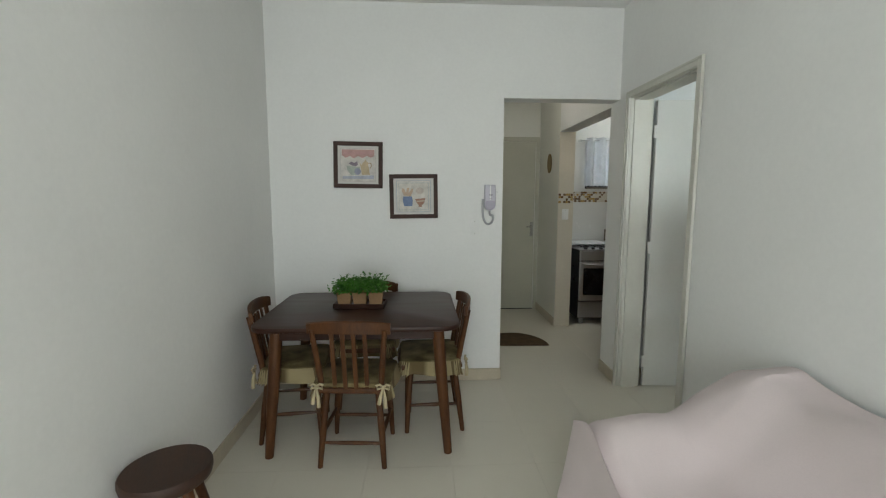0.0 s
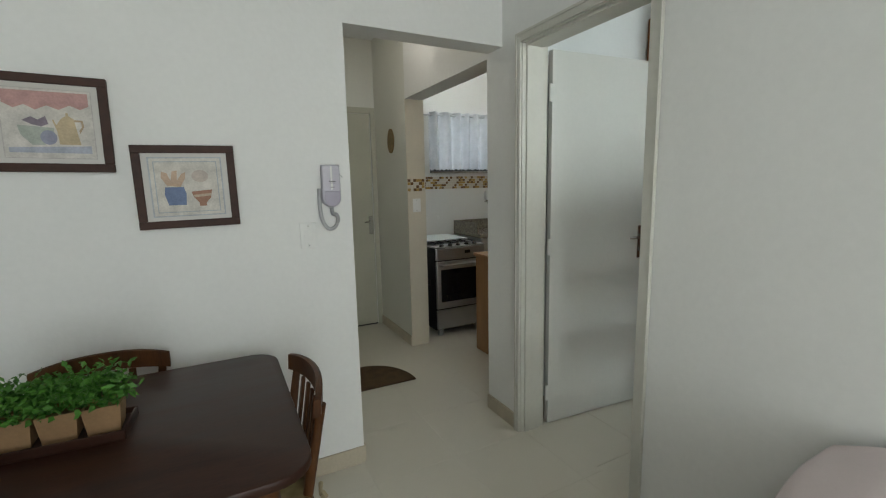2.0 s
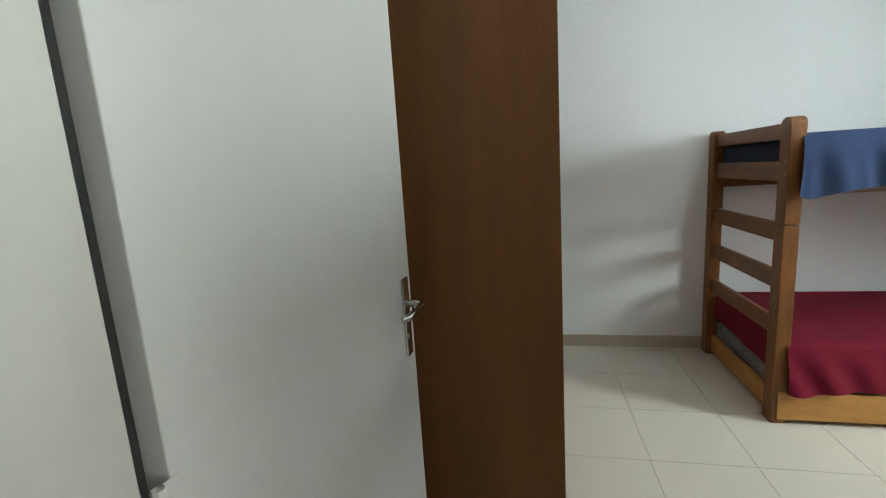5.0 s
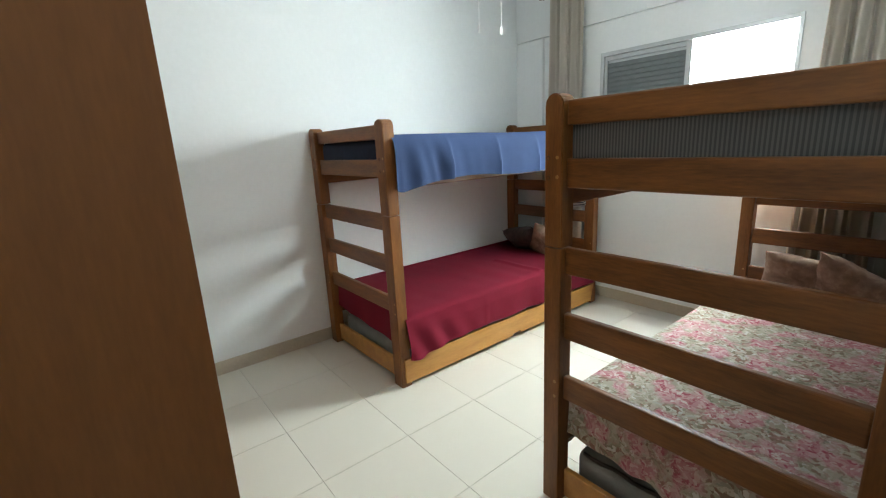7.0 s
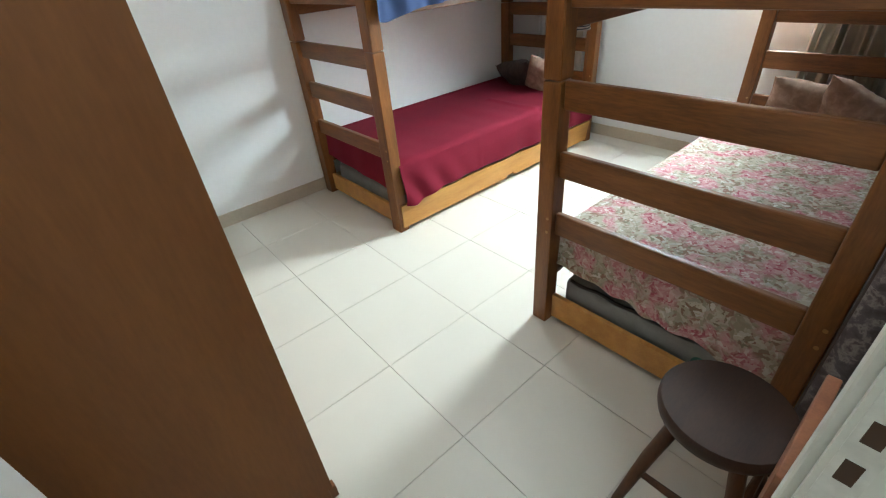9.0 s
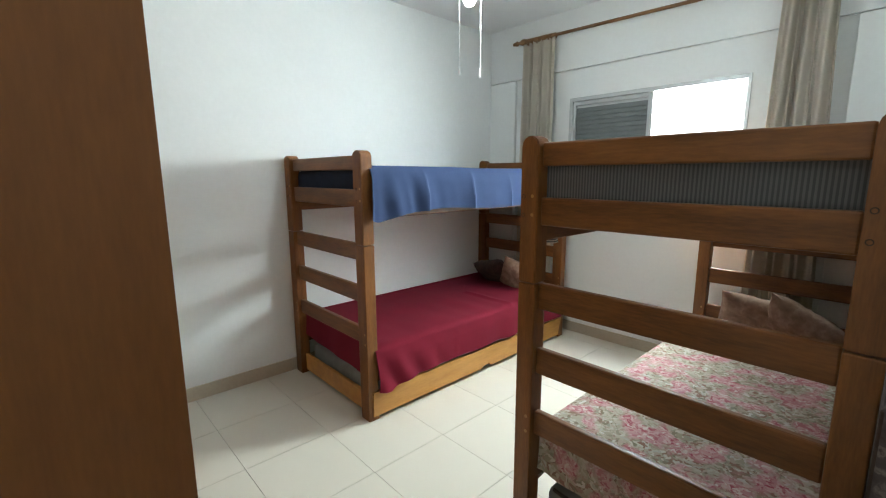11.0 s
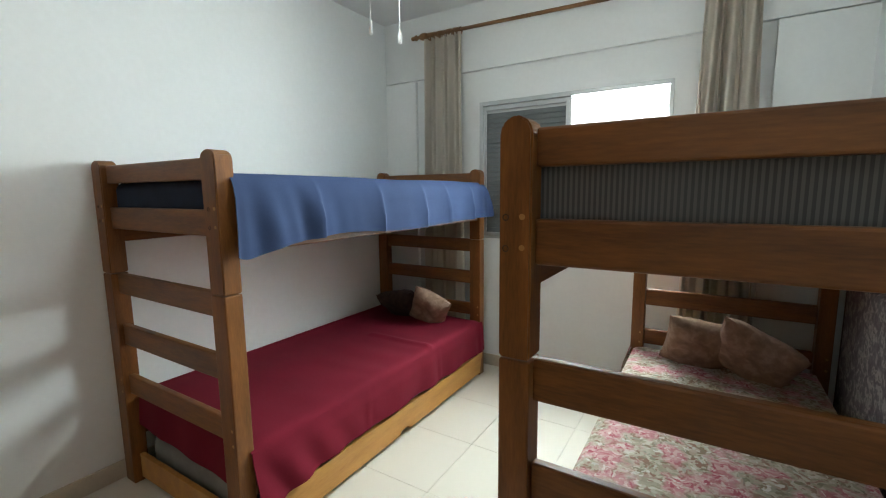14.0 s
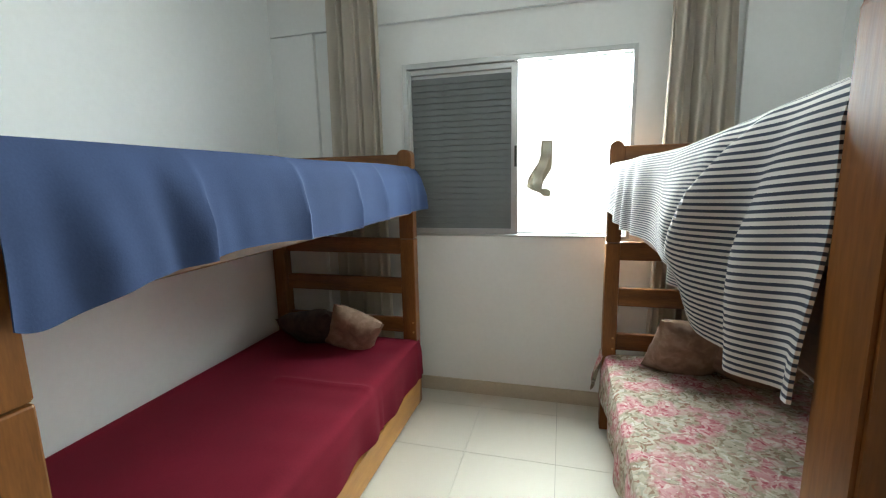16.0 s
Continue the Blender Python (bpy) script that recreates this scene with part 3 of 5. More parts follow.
# ---- the bedroom window ----
win = tagged(new("window_1"), "aluminium sliding window, grey shutter closed, other side open", "window", kind="structure")
W0, W1, Z0, Z1, WY = 2.476, 3.784, 1.03, 2.053, BS
fr = join(box(W0, WY - .10, Z0, W0 + .022, WY + .014, Z1, .002), box(W1 - .028, WY - .10, Z0, W1, WY + .014, Z1, .002),
          box(W0 + .022, WY - .10, Z1 - .030, W1 - .028, WY + .014, Z1, .002), box(W0 + .022, WY - .10, Z0, W1 - .028, WY + .014, Z0 + .012, .002))
part("window_frame", fr, ALU, win, "pale aluminium frame")
for dz in (.034, .050):
    part("track", box(W0 + .024, WY - .088 + dz * 1.2, Z1 - dz - .003, 3.098, WY - .080 + dz * 1.2, Z1 - dz + .004), ALU, win, "thin aluminium sliding track")
part("track", box(W0 + .024, WY - .050, Z0 + .012, 3.098, WY - .044, Z0 + .024), ALU, win, "thin aluminium sliding track")
part("guide_rail", box(W0 + .022, WY - .060, Z0 + .012, W0 + .030, WY - .030, Z1 - .030), ALU, win, "aluminium guide strip")
part("window_sill", box(W0, WY - .15, Z0 - .006, W1, WY - .10, Z0, .001), WHITEP, win)
shutter = part("shutter", join(box(3.095, WY - .045, Z0 + .012, 3.135, WY - .012, Z1 - .030, .002), box(3.738, WY - .045, Z0 + .012, 3.762, WY - .012, Z1 - .030, .002),
                               box(3.135, WY - .045, Z1 - .062, 3.738, WY - .012, Z1 - .030, .002), box(3.135, WY - .045, Z0 + .012, 3.738, WY - .012, Z0 + .045, .002),
                               box(3.135, WY - .043, Z0 + .045, 3.738, WY - .036, Z1 - .062)), ALU, win, "aluminium shutter leaf frame")
part("pull", box(3.100, WY - .012, 1.44, 3.116, WY - .004, 1.56, .003), BLACK, shutter, "black pull")
bm0 = box(3.135, -.004, -.019, 3.738, .004, .019)
turn_bm(bm0, Matrix.Rotation(radians(14), 4, "X"))
first = part("slat", bm0, SHUTTER, shutter)
first.location = (0, WY - .027, Z0 + .062)
for k in range(1, 26):
    o = first.copy()
    scene.collection.objects.link(o)
    o.location = (0, WY - .027, Z0 + .062 + k * .0358)
    if Z0 + .062 + k * .0358 > Z1 - .075:
        bpy.data.objects.remove(o)
        break
# the scrap of mesh screen caught in the open side
scrap_outline = [(2.948, .325), (3.012, .325), (3.016, .250), (3.028, .200), (3.062, .150), (3.088, .105), (3.094, .055), (3.058, .035), (3.020, .022),
                 (2.998, .002), (2.956, .0), (2.953, .030), (2.976, .046), (3.006, .045), (2.996, .090), (2.950, .165)]
scrap = tagged(part("mesh_screen_scrap", prism(scrap_outline, -.0015, .0015), mat("brown_screen_scrap", (0.22, 0.20, 0.15), 0.9, vary=0.3, scale=20, bump=0)), "torn scrap of brown mesh screen in the open window", "mesh scrap")
scrap.data.transform(pose(0, 0, 0, 90))
scrap.location = (-.045, WY - .092, 1.262)
lattice = bmesh.new()
for k in range(-20, 40):
    for s in (1, -1):
        a, b = Vector((2.90 + .016 * k, 0, 0)), Vector((2.90 + .016 * k + s * .325, 0, .325))
        for t in range(44):
            p, q = a.lerp(b, t / 44), a.lerp(b, (t + 1) / 44)
            c = (p + q) / 2
            mid = 2.980 + .052 * max(0, min(1, (.25 - c.z) / .14))
            if abs(c.x - mid) < .026 and .04 < c.z < .32:
                add_box(lattice, min(p.x, q.x), .002, p.z, max(p.x, q.x), .004, q.z)
part("strand", lattice, mat("pale_net_strand", (0.42, 0.40, 0.34), 0.8, bump=0), scrap, "pale crossed strands").matrix_local = pose(0, 0.0, 0)

# unseen windows that let the daylight in behind the camera and over the sink
win2 = tagged(new("window_2"), "wide white framed balcony window", "window", kind="structure")
part("window_frame", boxes((-.95, SY - .1, .3, -.90, SY - .04, 2.45), (1.10, SY - .1, .3, 1.15, SY - .04, 2.45), (-.90, SY - .1, 2.40, 1.10, SY - .04, 2.45), (-.90, SY - .1, .3, 1.10, SY - .04, .35), (.07, SY - .1, .35, .13, SY - .04, 2.40)), ALU, win2)
win3 = tagged(new("window_3"), "kitchen window behind a white lace curtain", "window", kind="structure")
part("window_frame", boxes((2.05, KN + .05, 1.55, 2.09, KN + .09, 2.15), (3.36, KN + .05, 1.55, 3.40, KN + .09, 2.15), (2.09, KN + .05, 2.11, 3.36, KN + .09, 2.15), (2.09, KN + .05, 1.55, 3.36, KN + .09, 1.59), (2.70, KN + .05, 1.59, 2.74, KN + .09, 2.11)), ALU, win3)
part("window_sill", box(2.03, KN - .02, 1.535, 3.42, KN, 1.552, .002), GRANITE, win3)

# ---- bedroom ----
L, WB = 2.035, 0.94                    # a bunk bed's length (along y) and width (along x)
POST = .07
RAILS = ((1.484, .078), (1.292, .096), (.992, .096), (.749, .098), (.504, .094))


def bunk_post(x, y, parent, wide):
    """A two-part post, wide along x, with a rounded top."""
    lower = prism([(x, y), (x + wide, y), (x + wide, y + POST), (x, y + POST)], 0, 1.036, .005)
    up = bmesh.new()
    prof = [(0, 1.040), (0, 1.515), (.006, 1.532), (.020, 1.543), (wide / 2, 1.548), (wide - .020, 1.543), (wide - .006, 1.532), (wide, 1.515), (wide, 1.040)]
    a = [up.verts.new((x + px, y, z)) for px, z in prof]
    b = [up.verts.new((x + px, y + POST, z)) for px, z in prof]
    up.faces.new(a)
    up.faces.new(b[::-1])
    for i in range(len(prof)):
        j = (i + 1) % len(prof)
        up.faces.new((a[j], a[i], b[i], b[j]))
    bmesh.ops.recalc_face_normals(up, faces=up.faces[:])
    bmesh.ops.bevel(up, geom=up.edges[:], offset=.004, segments=2, affect="EDGES")
    return part("post", join(lower, up), BUNK, parent)


def bunk_bed(x, y, wide, across):
    """The south-west foot of the bed is at x, y; its posts are wide, the whole bed across, along x."""
    bed = thing("bunk_bed", (x, y, 0), "", "bunk bed", "bunk beds")
    for px in (0, across - wide):
        for py in (0, L - POST):
            p = bunk_post(px, py, bed, wide)
            for z in (1.345, 1.281, .53, .47):
                for fy, s in ((py, -1), (py + POST, 1)):
                    part("dowel", tube([(px + .019, fy - s * .001, z), (px + .019, fy + s * .0015, z)], .0062, 12), PLUG, p, "pale wooden plug")
            for z in (1.343, 1.278):
                for fy, s in ((py, -1), (py + POST, 1)):
                    part("bolt_hole", turn_bm(turned_ring(.0062, .0012, 16, 6), pose(px + .055, fy + s * .0002, z, 90)), HOLE, p, "dark rimmed bolt hole")
    for py in (L - POST + .020, .020):
        for z, h in RAILS:
            bm = box(wide, py, z - h / 2, across - wide, py + .028, z + h / 2, .006)
            if z > 1.4:      # the top board has a gently arched upper edge
                for v in bm.verts:
                    if v.co.z > z:
                        v.co.z += .004 * (1 - ((v.co.x - across / 2) / (across / 2 - wide)) ** 2)
            part("ladder_rail", bm, BUNKX, bed)
    for px in (.018, across - wide + .024):
        for z, h in ((1.235, .11), (.285, .12)):
            part("side_rail", box(px, POST, z - h / 2, px + .026, L - POST, z + h / 2, .005), BUNKY, bed)
    for k in range(12):
        for z in (1.255, .262):
            part("slat", box(.046, .14 + k * .155, z, across - .066, .21 + k * .155, z + .015), PINE, bed)
    return bed


def mattress(name, x0, y0, z0, x1, y1, z1, material, label):
    bm = box(x0, y0, z0, x1, y1, z1, .035, 4)
    return tagged(part(name, bm, material, smooth=True), label, "mattress", "mattresses")


B1X, B1Y, B2X, B2Y = 3.670, -.720, 1.680, -.700
bed1 = tagged(bunk_bed(B1X, B1Y, .086, .960), "varnished wooden bunk bed with blue and wine red sheets")
bed2 = bunk_bed(B2X, B2Y, POST, WB)
tagged(bed2, "varnished wooden bunk bed with striped and floral covers beside the doorway")


def crease(y, places, width=.010):
    return sum(math.exp(-((y - p) / width) ** 2) for p in places)


def trundle(bx, by, group):
    t = thing("trundle_bed", (bx, by, 0), "honey pine trundle bed frame on wheels under a bunk bed", "trundle bed", group)
    lo = [(POST + .02, .030), (.985, .030)] + [(1.03 + .045 * math.cos(math.pi - math.pi * k / 8) + .0, .030 + .030 * math.sin(math.pi * k / 8)) for k in range(9)] + [(1.075, .030), (L - POST + .045, .030)]
    pts = lo + [(L - POST + .045, .178), (POST - .02, .178)]
    bm = prism([(a, b) for a, b in pts], -.011, .011)
    bm.transform(Matrix(((0, 0, 1, 0), (1, 0, 0, 0), (0, 1, 0, 0), (0, 0, 0, 1))))
    bmesh.ops.recalc_face_normals(bm, faces=bm.faces[:])
    part("drawer_front", bm, PINE, t)
    part("drawer_end", box(.012, L - POST + .02, .030, WB - .08, L - POST + .042, .150, .003), PINE, t)
    part("drawer_end", box(.012, POST - .03, .030, WB - .08, POST - .008, .150, .003), PINE, t)
    part("drawer_bottom", box(.012, POST, .030, WB - .08, L - POST + .018, .045), PINE, t)
    for wx, wy in ((.07, .2), (WB - .16, .2), (.07, L - .25), (WB - .16, L - .25)):
        part("wheel", turn_bm(turned([(.014, -.01), (.015, -.008), (.015, .008), (.014, .01)], 16), pose(wx, wy, .015, 90)), BLACK, t)
    return t


trundle(B1X, B1Y, "trundle beds")
trundle(B2X, B2Y, "trundle beds")
for bx, by in ((B1X, B1Y), (B2X, B2Y)):
    m = mattress("trundle_mattress", bx + .03, by + .10, .047, bx + WB - .10, by + L - .075, .225, GREYM, "thin grey spare mattress lying in a trundle bed")
    if bx < 3:
        lg = join(tube([(0, 0, 0), (0, .002, 0)], .028, 20))
        lg.transform(pose(bx + .27, by + L - .0755, .145))
        part("printed_mark", lg, GREENL, m, "round green printed mark")
        dk = box(bx + .262, by + L - .0732, .125, bx + .278, by + L - .0725, .165)
        part("printed_mark", dk, GREYM, m)
        part("piping", tube([(bx + .05 + k * .04, by + L - .083 + .003 * math.sin(k * 1.9), .222 + .003 * math.sin(k * 1.3)) for k in range(20)], .0085, 8), BLACK, m, "black piped edge", smooth=True)
mattress("lower_mattress", B1X + .05, B1Y + .06, .30, B1X + WB - .05, B1Y + L - .06, .425, NAVY, "dark mattress under a wine red sheet")
mattress("upper_mattress", B1X + .05, B1Y + .05, 1.275, B1X + WB - .05, B1Y + L - .05, 1.449, NAVY, "navy blue mattress on the upper bunk")
mattress("lower_mattress", B2X + .04, B2Y + .06, .30, B2X + WB - .05, B2Y + L - .088, .425, GREYM, "grey mattress under a rose floral cover")

# wine red sheet: top, aisle side and a little of the far side


def red_f(u, v):
    y = 1.262 - u * 1.925
    w = .89
    s = v * (w + .31 + .10)
    n = noise.noise(Vector((y * 3.1, s * 4.0, 1.3)))
    n2 = noise.noise(Vector((y * 9, s * 3.0, 5.0)))
    if s < .10:
        return (4.555 + .006, y, .455 - (.10 - s) * .9)
    s -= .10
    if s < w:
        x = 4.555 - s
        edge = min(1, (w - s) / .05)
        return (x, y, .440 + .006 * n + .003 * n2 - .012 * (1 - edge) ** 2 - .02 * max(0, (u - .96) / .04) - .012 * max(0, (.03 - u) / .03) + .012 * crease(y, (.02,), .02) * (s > .4))
    d = s - w
    drop = d / .31
    fold = .012 * math.sin(y * 15 + 2.2 * math.sin(y * 4)) + .010 * n2 + .010 * crease(y, (-.05, .62), .012)
    near = math.exp(-((y - 1.20) / .12) ** 2)
    fold += .024 * math.exp(-max(0, 1.1 - y) / .28) * math.sin(y * 34 + 4 * drop) + .010 * math.exp(-((y + .62) / .07) ** 2) * math.sin(y * 70)
    return (3.662 - .012 * min(1, drop * 3) - fold * drop * .8 - .02 * near * drop, y + .02 * n * drop, .430 - .228 * drop + .004 * math.sin(y * 5) * drop - .028 * near * drop)


red = tagged(part("bed_sheet", sheet(red_f, 110, 70, .003), RED, smooth=True), "wine red sheet hanging over the side of the lower bunk", "bed sheet")
part("hem", tube([red_f(i / 110, 1.0) for i in range(111)], .0022, 5), SEAM, red, "pale stitched hem")


def red_end(u, v):
    x = 3.69 + u * .85
    return (x, 1.262 + .012 * v + .004 * math.sin(x * 22), .432 - v * (.14 + .05 * (1 - u)))


part("sheet_end", sheet(red_end, 30, 6, .003), RED, red, smooth=True)


def blue_f(u, v):
    y = 1.262 - u * 1.962
    w = .88
    s = v * (w + .285)
    n2 = noise.noise(Vector((y * 7, s * 3.0, 9.0)))
    if s < w:
        return (4.56 - s, y, 1.452 + .014 * (1 - u) + .004 * noise.noise(Vector((y * 3, s * 4, 2))))
    d = (s - w) / .285
    near = math.exp(-((y - 1.20) / .09) ** 2)
    c = sum(math.exp(-abs(y - p) / (.016 if y < p else .07)) * g for p, g in ((.90, 1), (.50, 1.2), (.12, .8), (-.13, 1.2), (-.46, 1)))
    wave = math.exp(-max(0, 1.02 - y) / .16)
    flare = math.exp(-((y + .70) / .06) ** 2)
    fold = .012 * wave * (1 + math.sin(y * 30 - .9 + 1.6 * d)) + .004 * wave * (1 + math.sin(y * 67 + 3 * d)) + .005 * (1 + math.sin(y * 4.3 + 1)) + .005 * (1 + n2) + .016 * flare * (1 + math.sin(y * 60))
    hem = .255 + .014 * (1 - u) - .028 * math.exp(-((y - .74) / .30) ** 2) + .012 * math.sin(y * 2.2 + 1) + .034 * near - .020 * (1 - min(1, abs(y + .1)))
    return (3.668 - .022 * min(1, d * 4) - (.032 * c + fold) * min(1, d * 1.5) - .006 * near * d, y + .045 * near * d - .055 * flare * d, 1.446 + .014 * (1 - u) - hem * d)


blue = tagged(part("bed_sheet", sheet(blue_f, 200, 40, .002), BLUE, smooth=True), "creased denim blue sheet hanging over the upper bunk's side", "bed sheet")

# striped cloth over the upper bunk by the doorway


def stripe_top(u, v):
    y = 1.262 - u * 1.88
    w = .87
    s = v * (w + .29)
    n = noise.noise(Vector((y * 2.5, s * 5, 4)))
    rise = .030 * max(0, (.30 - u) / .30) * min(1, s / .5)
    if s < w:
        return (1.735 + s, y, 1.440 + rise + .005 * n)
    d = (s - w) / .29
    near = max(0, 1 - u * 2.4)
    lobe = 1 / (1 + math.exp((u - .13) / .012))
    bulge = .050 * math.sin(min(1, d) * math.pi) * min(1, u * 9) * near + .014 * d + (.034 * math.exp(-((u - .055 - .12 * d) / .020) ** 2) - .016 * math.exp(-((u - .105 - .12 * d) / .022) ** 2)) * min(1, d * 3)
    fold = (.010 * math.sin(y * 19 + 2 * math.sin(y * 5)) + .012 * math.exp(-((y - 1.02) / .04) ** 2) + .008 * n) * min(1, d * 1.5) * min(1, .3 + u * 6)
    bunch = math.exp(-((y - 1.12) / .13) ** 2)
    fold += bunch * (.020 * math.sin(y * 52 + 5 * d) + .012 * math.sin(y * 23 - 3 * d)) * min(1, d * 2)
    flare = math.exp(-((y + .60) / .06) ** 2)
    return (2.608 + .012 * min(1, d * 8) + bulge + fold + .012 * flare * d, y + .008 * d * lobe - .05 * flare * d, 1.440 + rise - (.238 + .062 * lobe - .012 * math.exp(-((u) / .03) ** 2) + .012 * math.sin(u * 11 + .5)) * d)


striped = tagged(part("striped_cover", sheet(stripe_top, 170, 70, .004, 1.88, 1.17), STRIPES, smooth=True), "navy and white striped cover hanging over the upper bunk", "bed cover")


def stripe_end(u, v):
    x = 1.735 + u * .87
    return (x, 1.276 + .003 * math.sin(x * 30), 1.462 - v * .20)


part("cover_end", sheet(stripe_end, 60, 8, .003, .87, .2), stripe_mat("fine_grey_stripes", (0.070, 0.074, 0.076), (0.135, 0.138, 0.136), 0.0105, 0.5, axis=0), striped, smooth=True)
mattress("upper_mattress", B2X + .05, B2Y + .05, 1.27, B2X + WB - .05, B2Y + L - .072, 1.425, GREYM, "grey mattress under a striped cover on the upper bunk")

# floral cover on the lower bunk


def floral_f(u, v):
    y = 1.262 - u * 1.90
    w = .86
    s = v * (w + .30)
    n = noise.noise(Vector((y * 3.1, s * 4.0, 7.3)))
    n2 = noise.noise(Vector((y * 9, s * 3.0, 2.0)))
    if s < w:
        e = max(0, (s - w + .04) / .04)
        return (1.735 + s, y, .442 + .008 * n + .003 * n2 - .012 * e * e)
    d = (s - w) / .30
    fold = .013 * math.sin(y * 16 + 2.0 * math.sin(y * 4.4)) + .010 * n2
    return (2.600 + .015 * min(1, d * 3) + fold * d, y + .015 * n * d, .430 - .235 * d - .02 * math.sin(y * 6) * d)


floral = tagged(part("floral_cover", sheet(floral_f, 110, 60, .004), FLORAL, smooth=True), "rose and olive floral cover spread over the lower bunk", "bed cover")


def floral_end(u, v):
    x = 1.745 + u * .865
    hem = .135 + .105 * (2.61 - x) / .865 + .010 * math.sin(x * 21) + .007 * math.sin(x * 47)
    return (x, 1.262 + .012 * v + .009 * math.sin(x * 25) * v + .004 * math.sin(x * 60 + 3 * v) * v, .440 - v * hem)


part("cover_end", sheet(floral_end, 50, 10, .003), FLORAL, floral, smooth=True)


def floral_corner(u, v):
    y = -.630 - u * .10
    return (2.612 + .060 * v * (1 - .5 * u) + .012 * math.sin(u * 9 + 3 * v), y + .012 * math.sin(v * 7), .432 - v * (.20 - .07 * u))


part("cover_corner", sheet(floral_corner, 12, 14, .003), FLORAL, floral, smooth=True)


def cushion(place, turn, w, h, d, label, material, seed):
    ob = tagged(part("cushion", pillow(w, h, d, 20, seed), material, smooth=True), label, "cushion", "cushions on the bunks")
    ob.matrix_world = pose(*place, *turn)
    return ob


cushion((3.975, -.43, .530), (64, -24, 14), .30, .31, .14, "brown cushion leaning at the head of the wine red bunk", SUEDE, 1)
cushion((4.22, -.46, .520), (44, 10, -6), .38, .32, .15, "dark brown cushion lying by the wall on the wine red bunk", DARKP, 2)
cushion((2.262, -.46, .565), (64, -8, 6), .33, .31, .15, "brown embossed suede cushion standing on the floral bunk", SUEDE, 3)
cushion((2.02, -.41, .560), (58, -24, -12), .38, .33, .16, "brown suede cushion slumped against another one", SUEDE, 4)

# spare mattress on its side behind the bed by the door
spare = tagged(part("spare_mattress", box(B2X - .072, -.55, .002, B2X - .006, 1.42, .98, .02, 3), DARKFLORAL, smooth=True), "dark floral spare mattress stood upright against the wall", "mattress")
for y in (-.53, 1.40):
    for x in (B2X - .070, B2X - .008):
        part("piping", tube([(x, y, .03), (x, y, .955)], .006, 8), DARKP, spare, "dark piped edge", smooth=True)
board = tagged(part("bed_board", turn_bm(box(-.011, -.10, 0, .011, .16, .74, .003), pose(1.640, 1.84, 0, 0, 1.2, 0)), mat("orange_wood_board", (0.30, 0.11, 0.045), 0.45, tint=(0.2, 0.065, 0.025), scale=3, fine=30, bump=0.02, grain=(8, 8, 1.2))),
               "orange stained wooden board leaning on the wall", "board")


def stool(x, y, turn, seat_r, seat_h, label, spread):
    st = thing("stool", (x, y, 0), label, "stool", "round stools")
    st.rotation_euler = (0, 0, radians(turn))
    part("seat", turned([(seat_r * .90, seat_h - .052), (seat_r * .975, seat_h - .042), (seat_r, seat_h - .024), (seat_r * .995, seat_h - .007), (seat_r * .965, seat_h), (.001, seat_h - .003)], 40), STOOLW, st, smooth=True)
    for k in range(4):
        a = math.pi / 4 + k * math.pi / 2
        c, s = math.cos(a), math.sin(a)
        r0, r1 = seat_r * .62, spread
        part("leg", tube([(r0 * c, r0 * s, seat_h - .045), (r0 * c + (r1 - r0) * .5 * c, r0 * s + (r1 - r0) * .5 * s, seat_h * .5), (r1 * c, r1 * s, 0)], [.019, .018, .013], 12), CHAIRW, st, smooth=True)
    h = .16
    rr = spread - (spread - seat_r * .62) * h / seat_h
    for k in range(4):
        a, b = math.pi / 4 + k * math.pi / 2, math.pi / 4 + (k + 1) * math.pi / 2
        zz = h + (.03 if k % 2 else 0)
        part("stretcher", tube([(rr * math.cos(a), rr * math.sin(a), zz), (rr * .7 * math.cos((a + b) / 2), rr * .7 * math.sin((a + b) / 2), zz), (rr * math.cos(b), rr * math.sin(b), zz)], [.009, .012, .009], 8), CHAIRW, st, smooth=True)
    return st


stool(1.785, 1.655, 0, .150, .45, "dark walnut round stool beside a floral bunk bed", .20)

# wardrobe
ward = thing("wardrobe", (2.530, 2.412, 0), "tall brown veneered wardrobe standing behind the open door", "wardrobe")
part("side_panel", box(0, .006, .0, .020, BN - 2.412 - .012, 2.42, .001), WARD, ward)
part("side_panel", box(1.58, .006, .0, 1.60, BN - 2.412 - .012, 2.42, .001), WARD, ward)
part("plinth", join(box(-.004, -.004, 0, .024, .02, .055, .002), box(.024, .022, 0, 1.576, .035, .07)), WARD, ward)
part("top", box(.02, .006, 2.40, 1.58, .568, 2.42), WARD, ward)
part("back", box(.02, .560, .07, 1.58, .568, 2.40), WARD, ward)
for k in range(3):
    part("door", box(.022 + k * .519, .008, .08, .537 + k * .519, .026, 2.395, .002), WARD, ward)

# curtains and their rod
rod = thing("curtain_rod", (0, 0, 0), "long turned wooden curtain rod with knob ends", "curtain rod")
RZ, RY = 2.556, -.770


def rod_z(x):
    """The rod hangs a little lower at its west end."""
    return 2.531 + (x - 2.09) * .0215


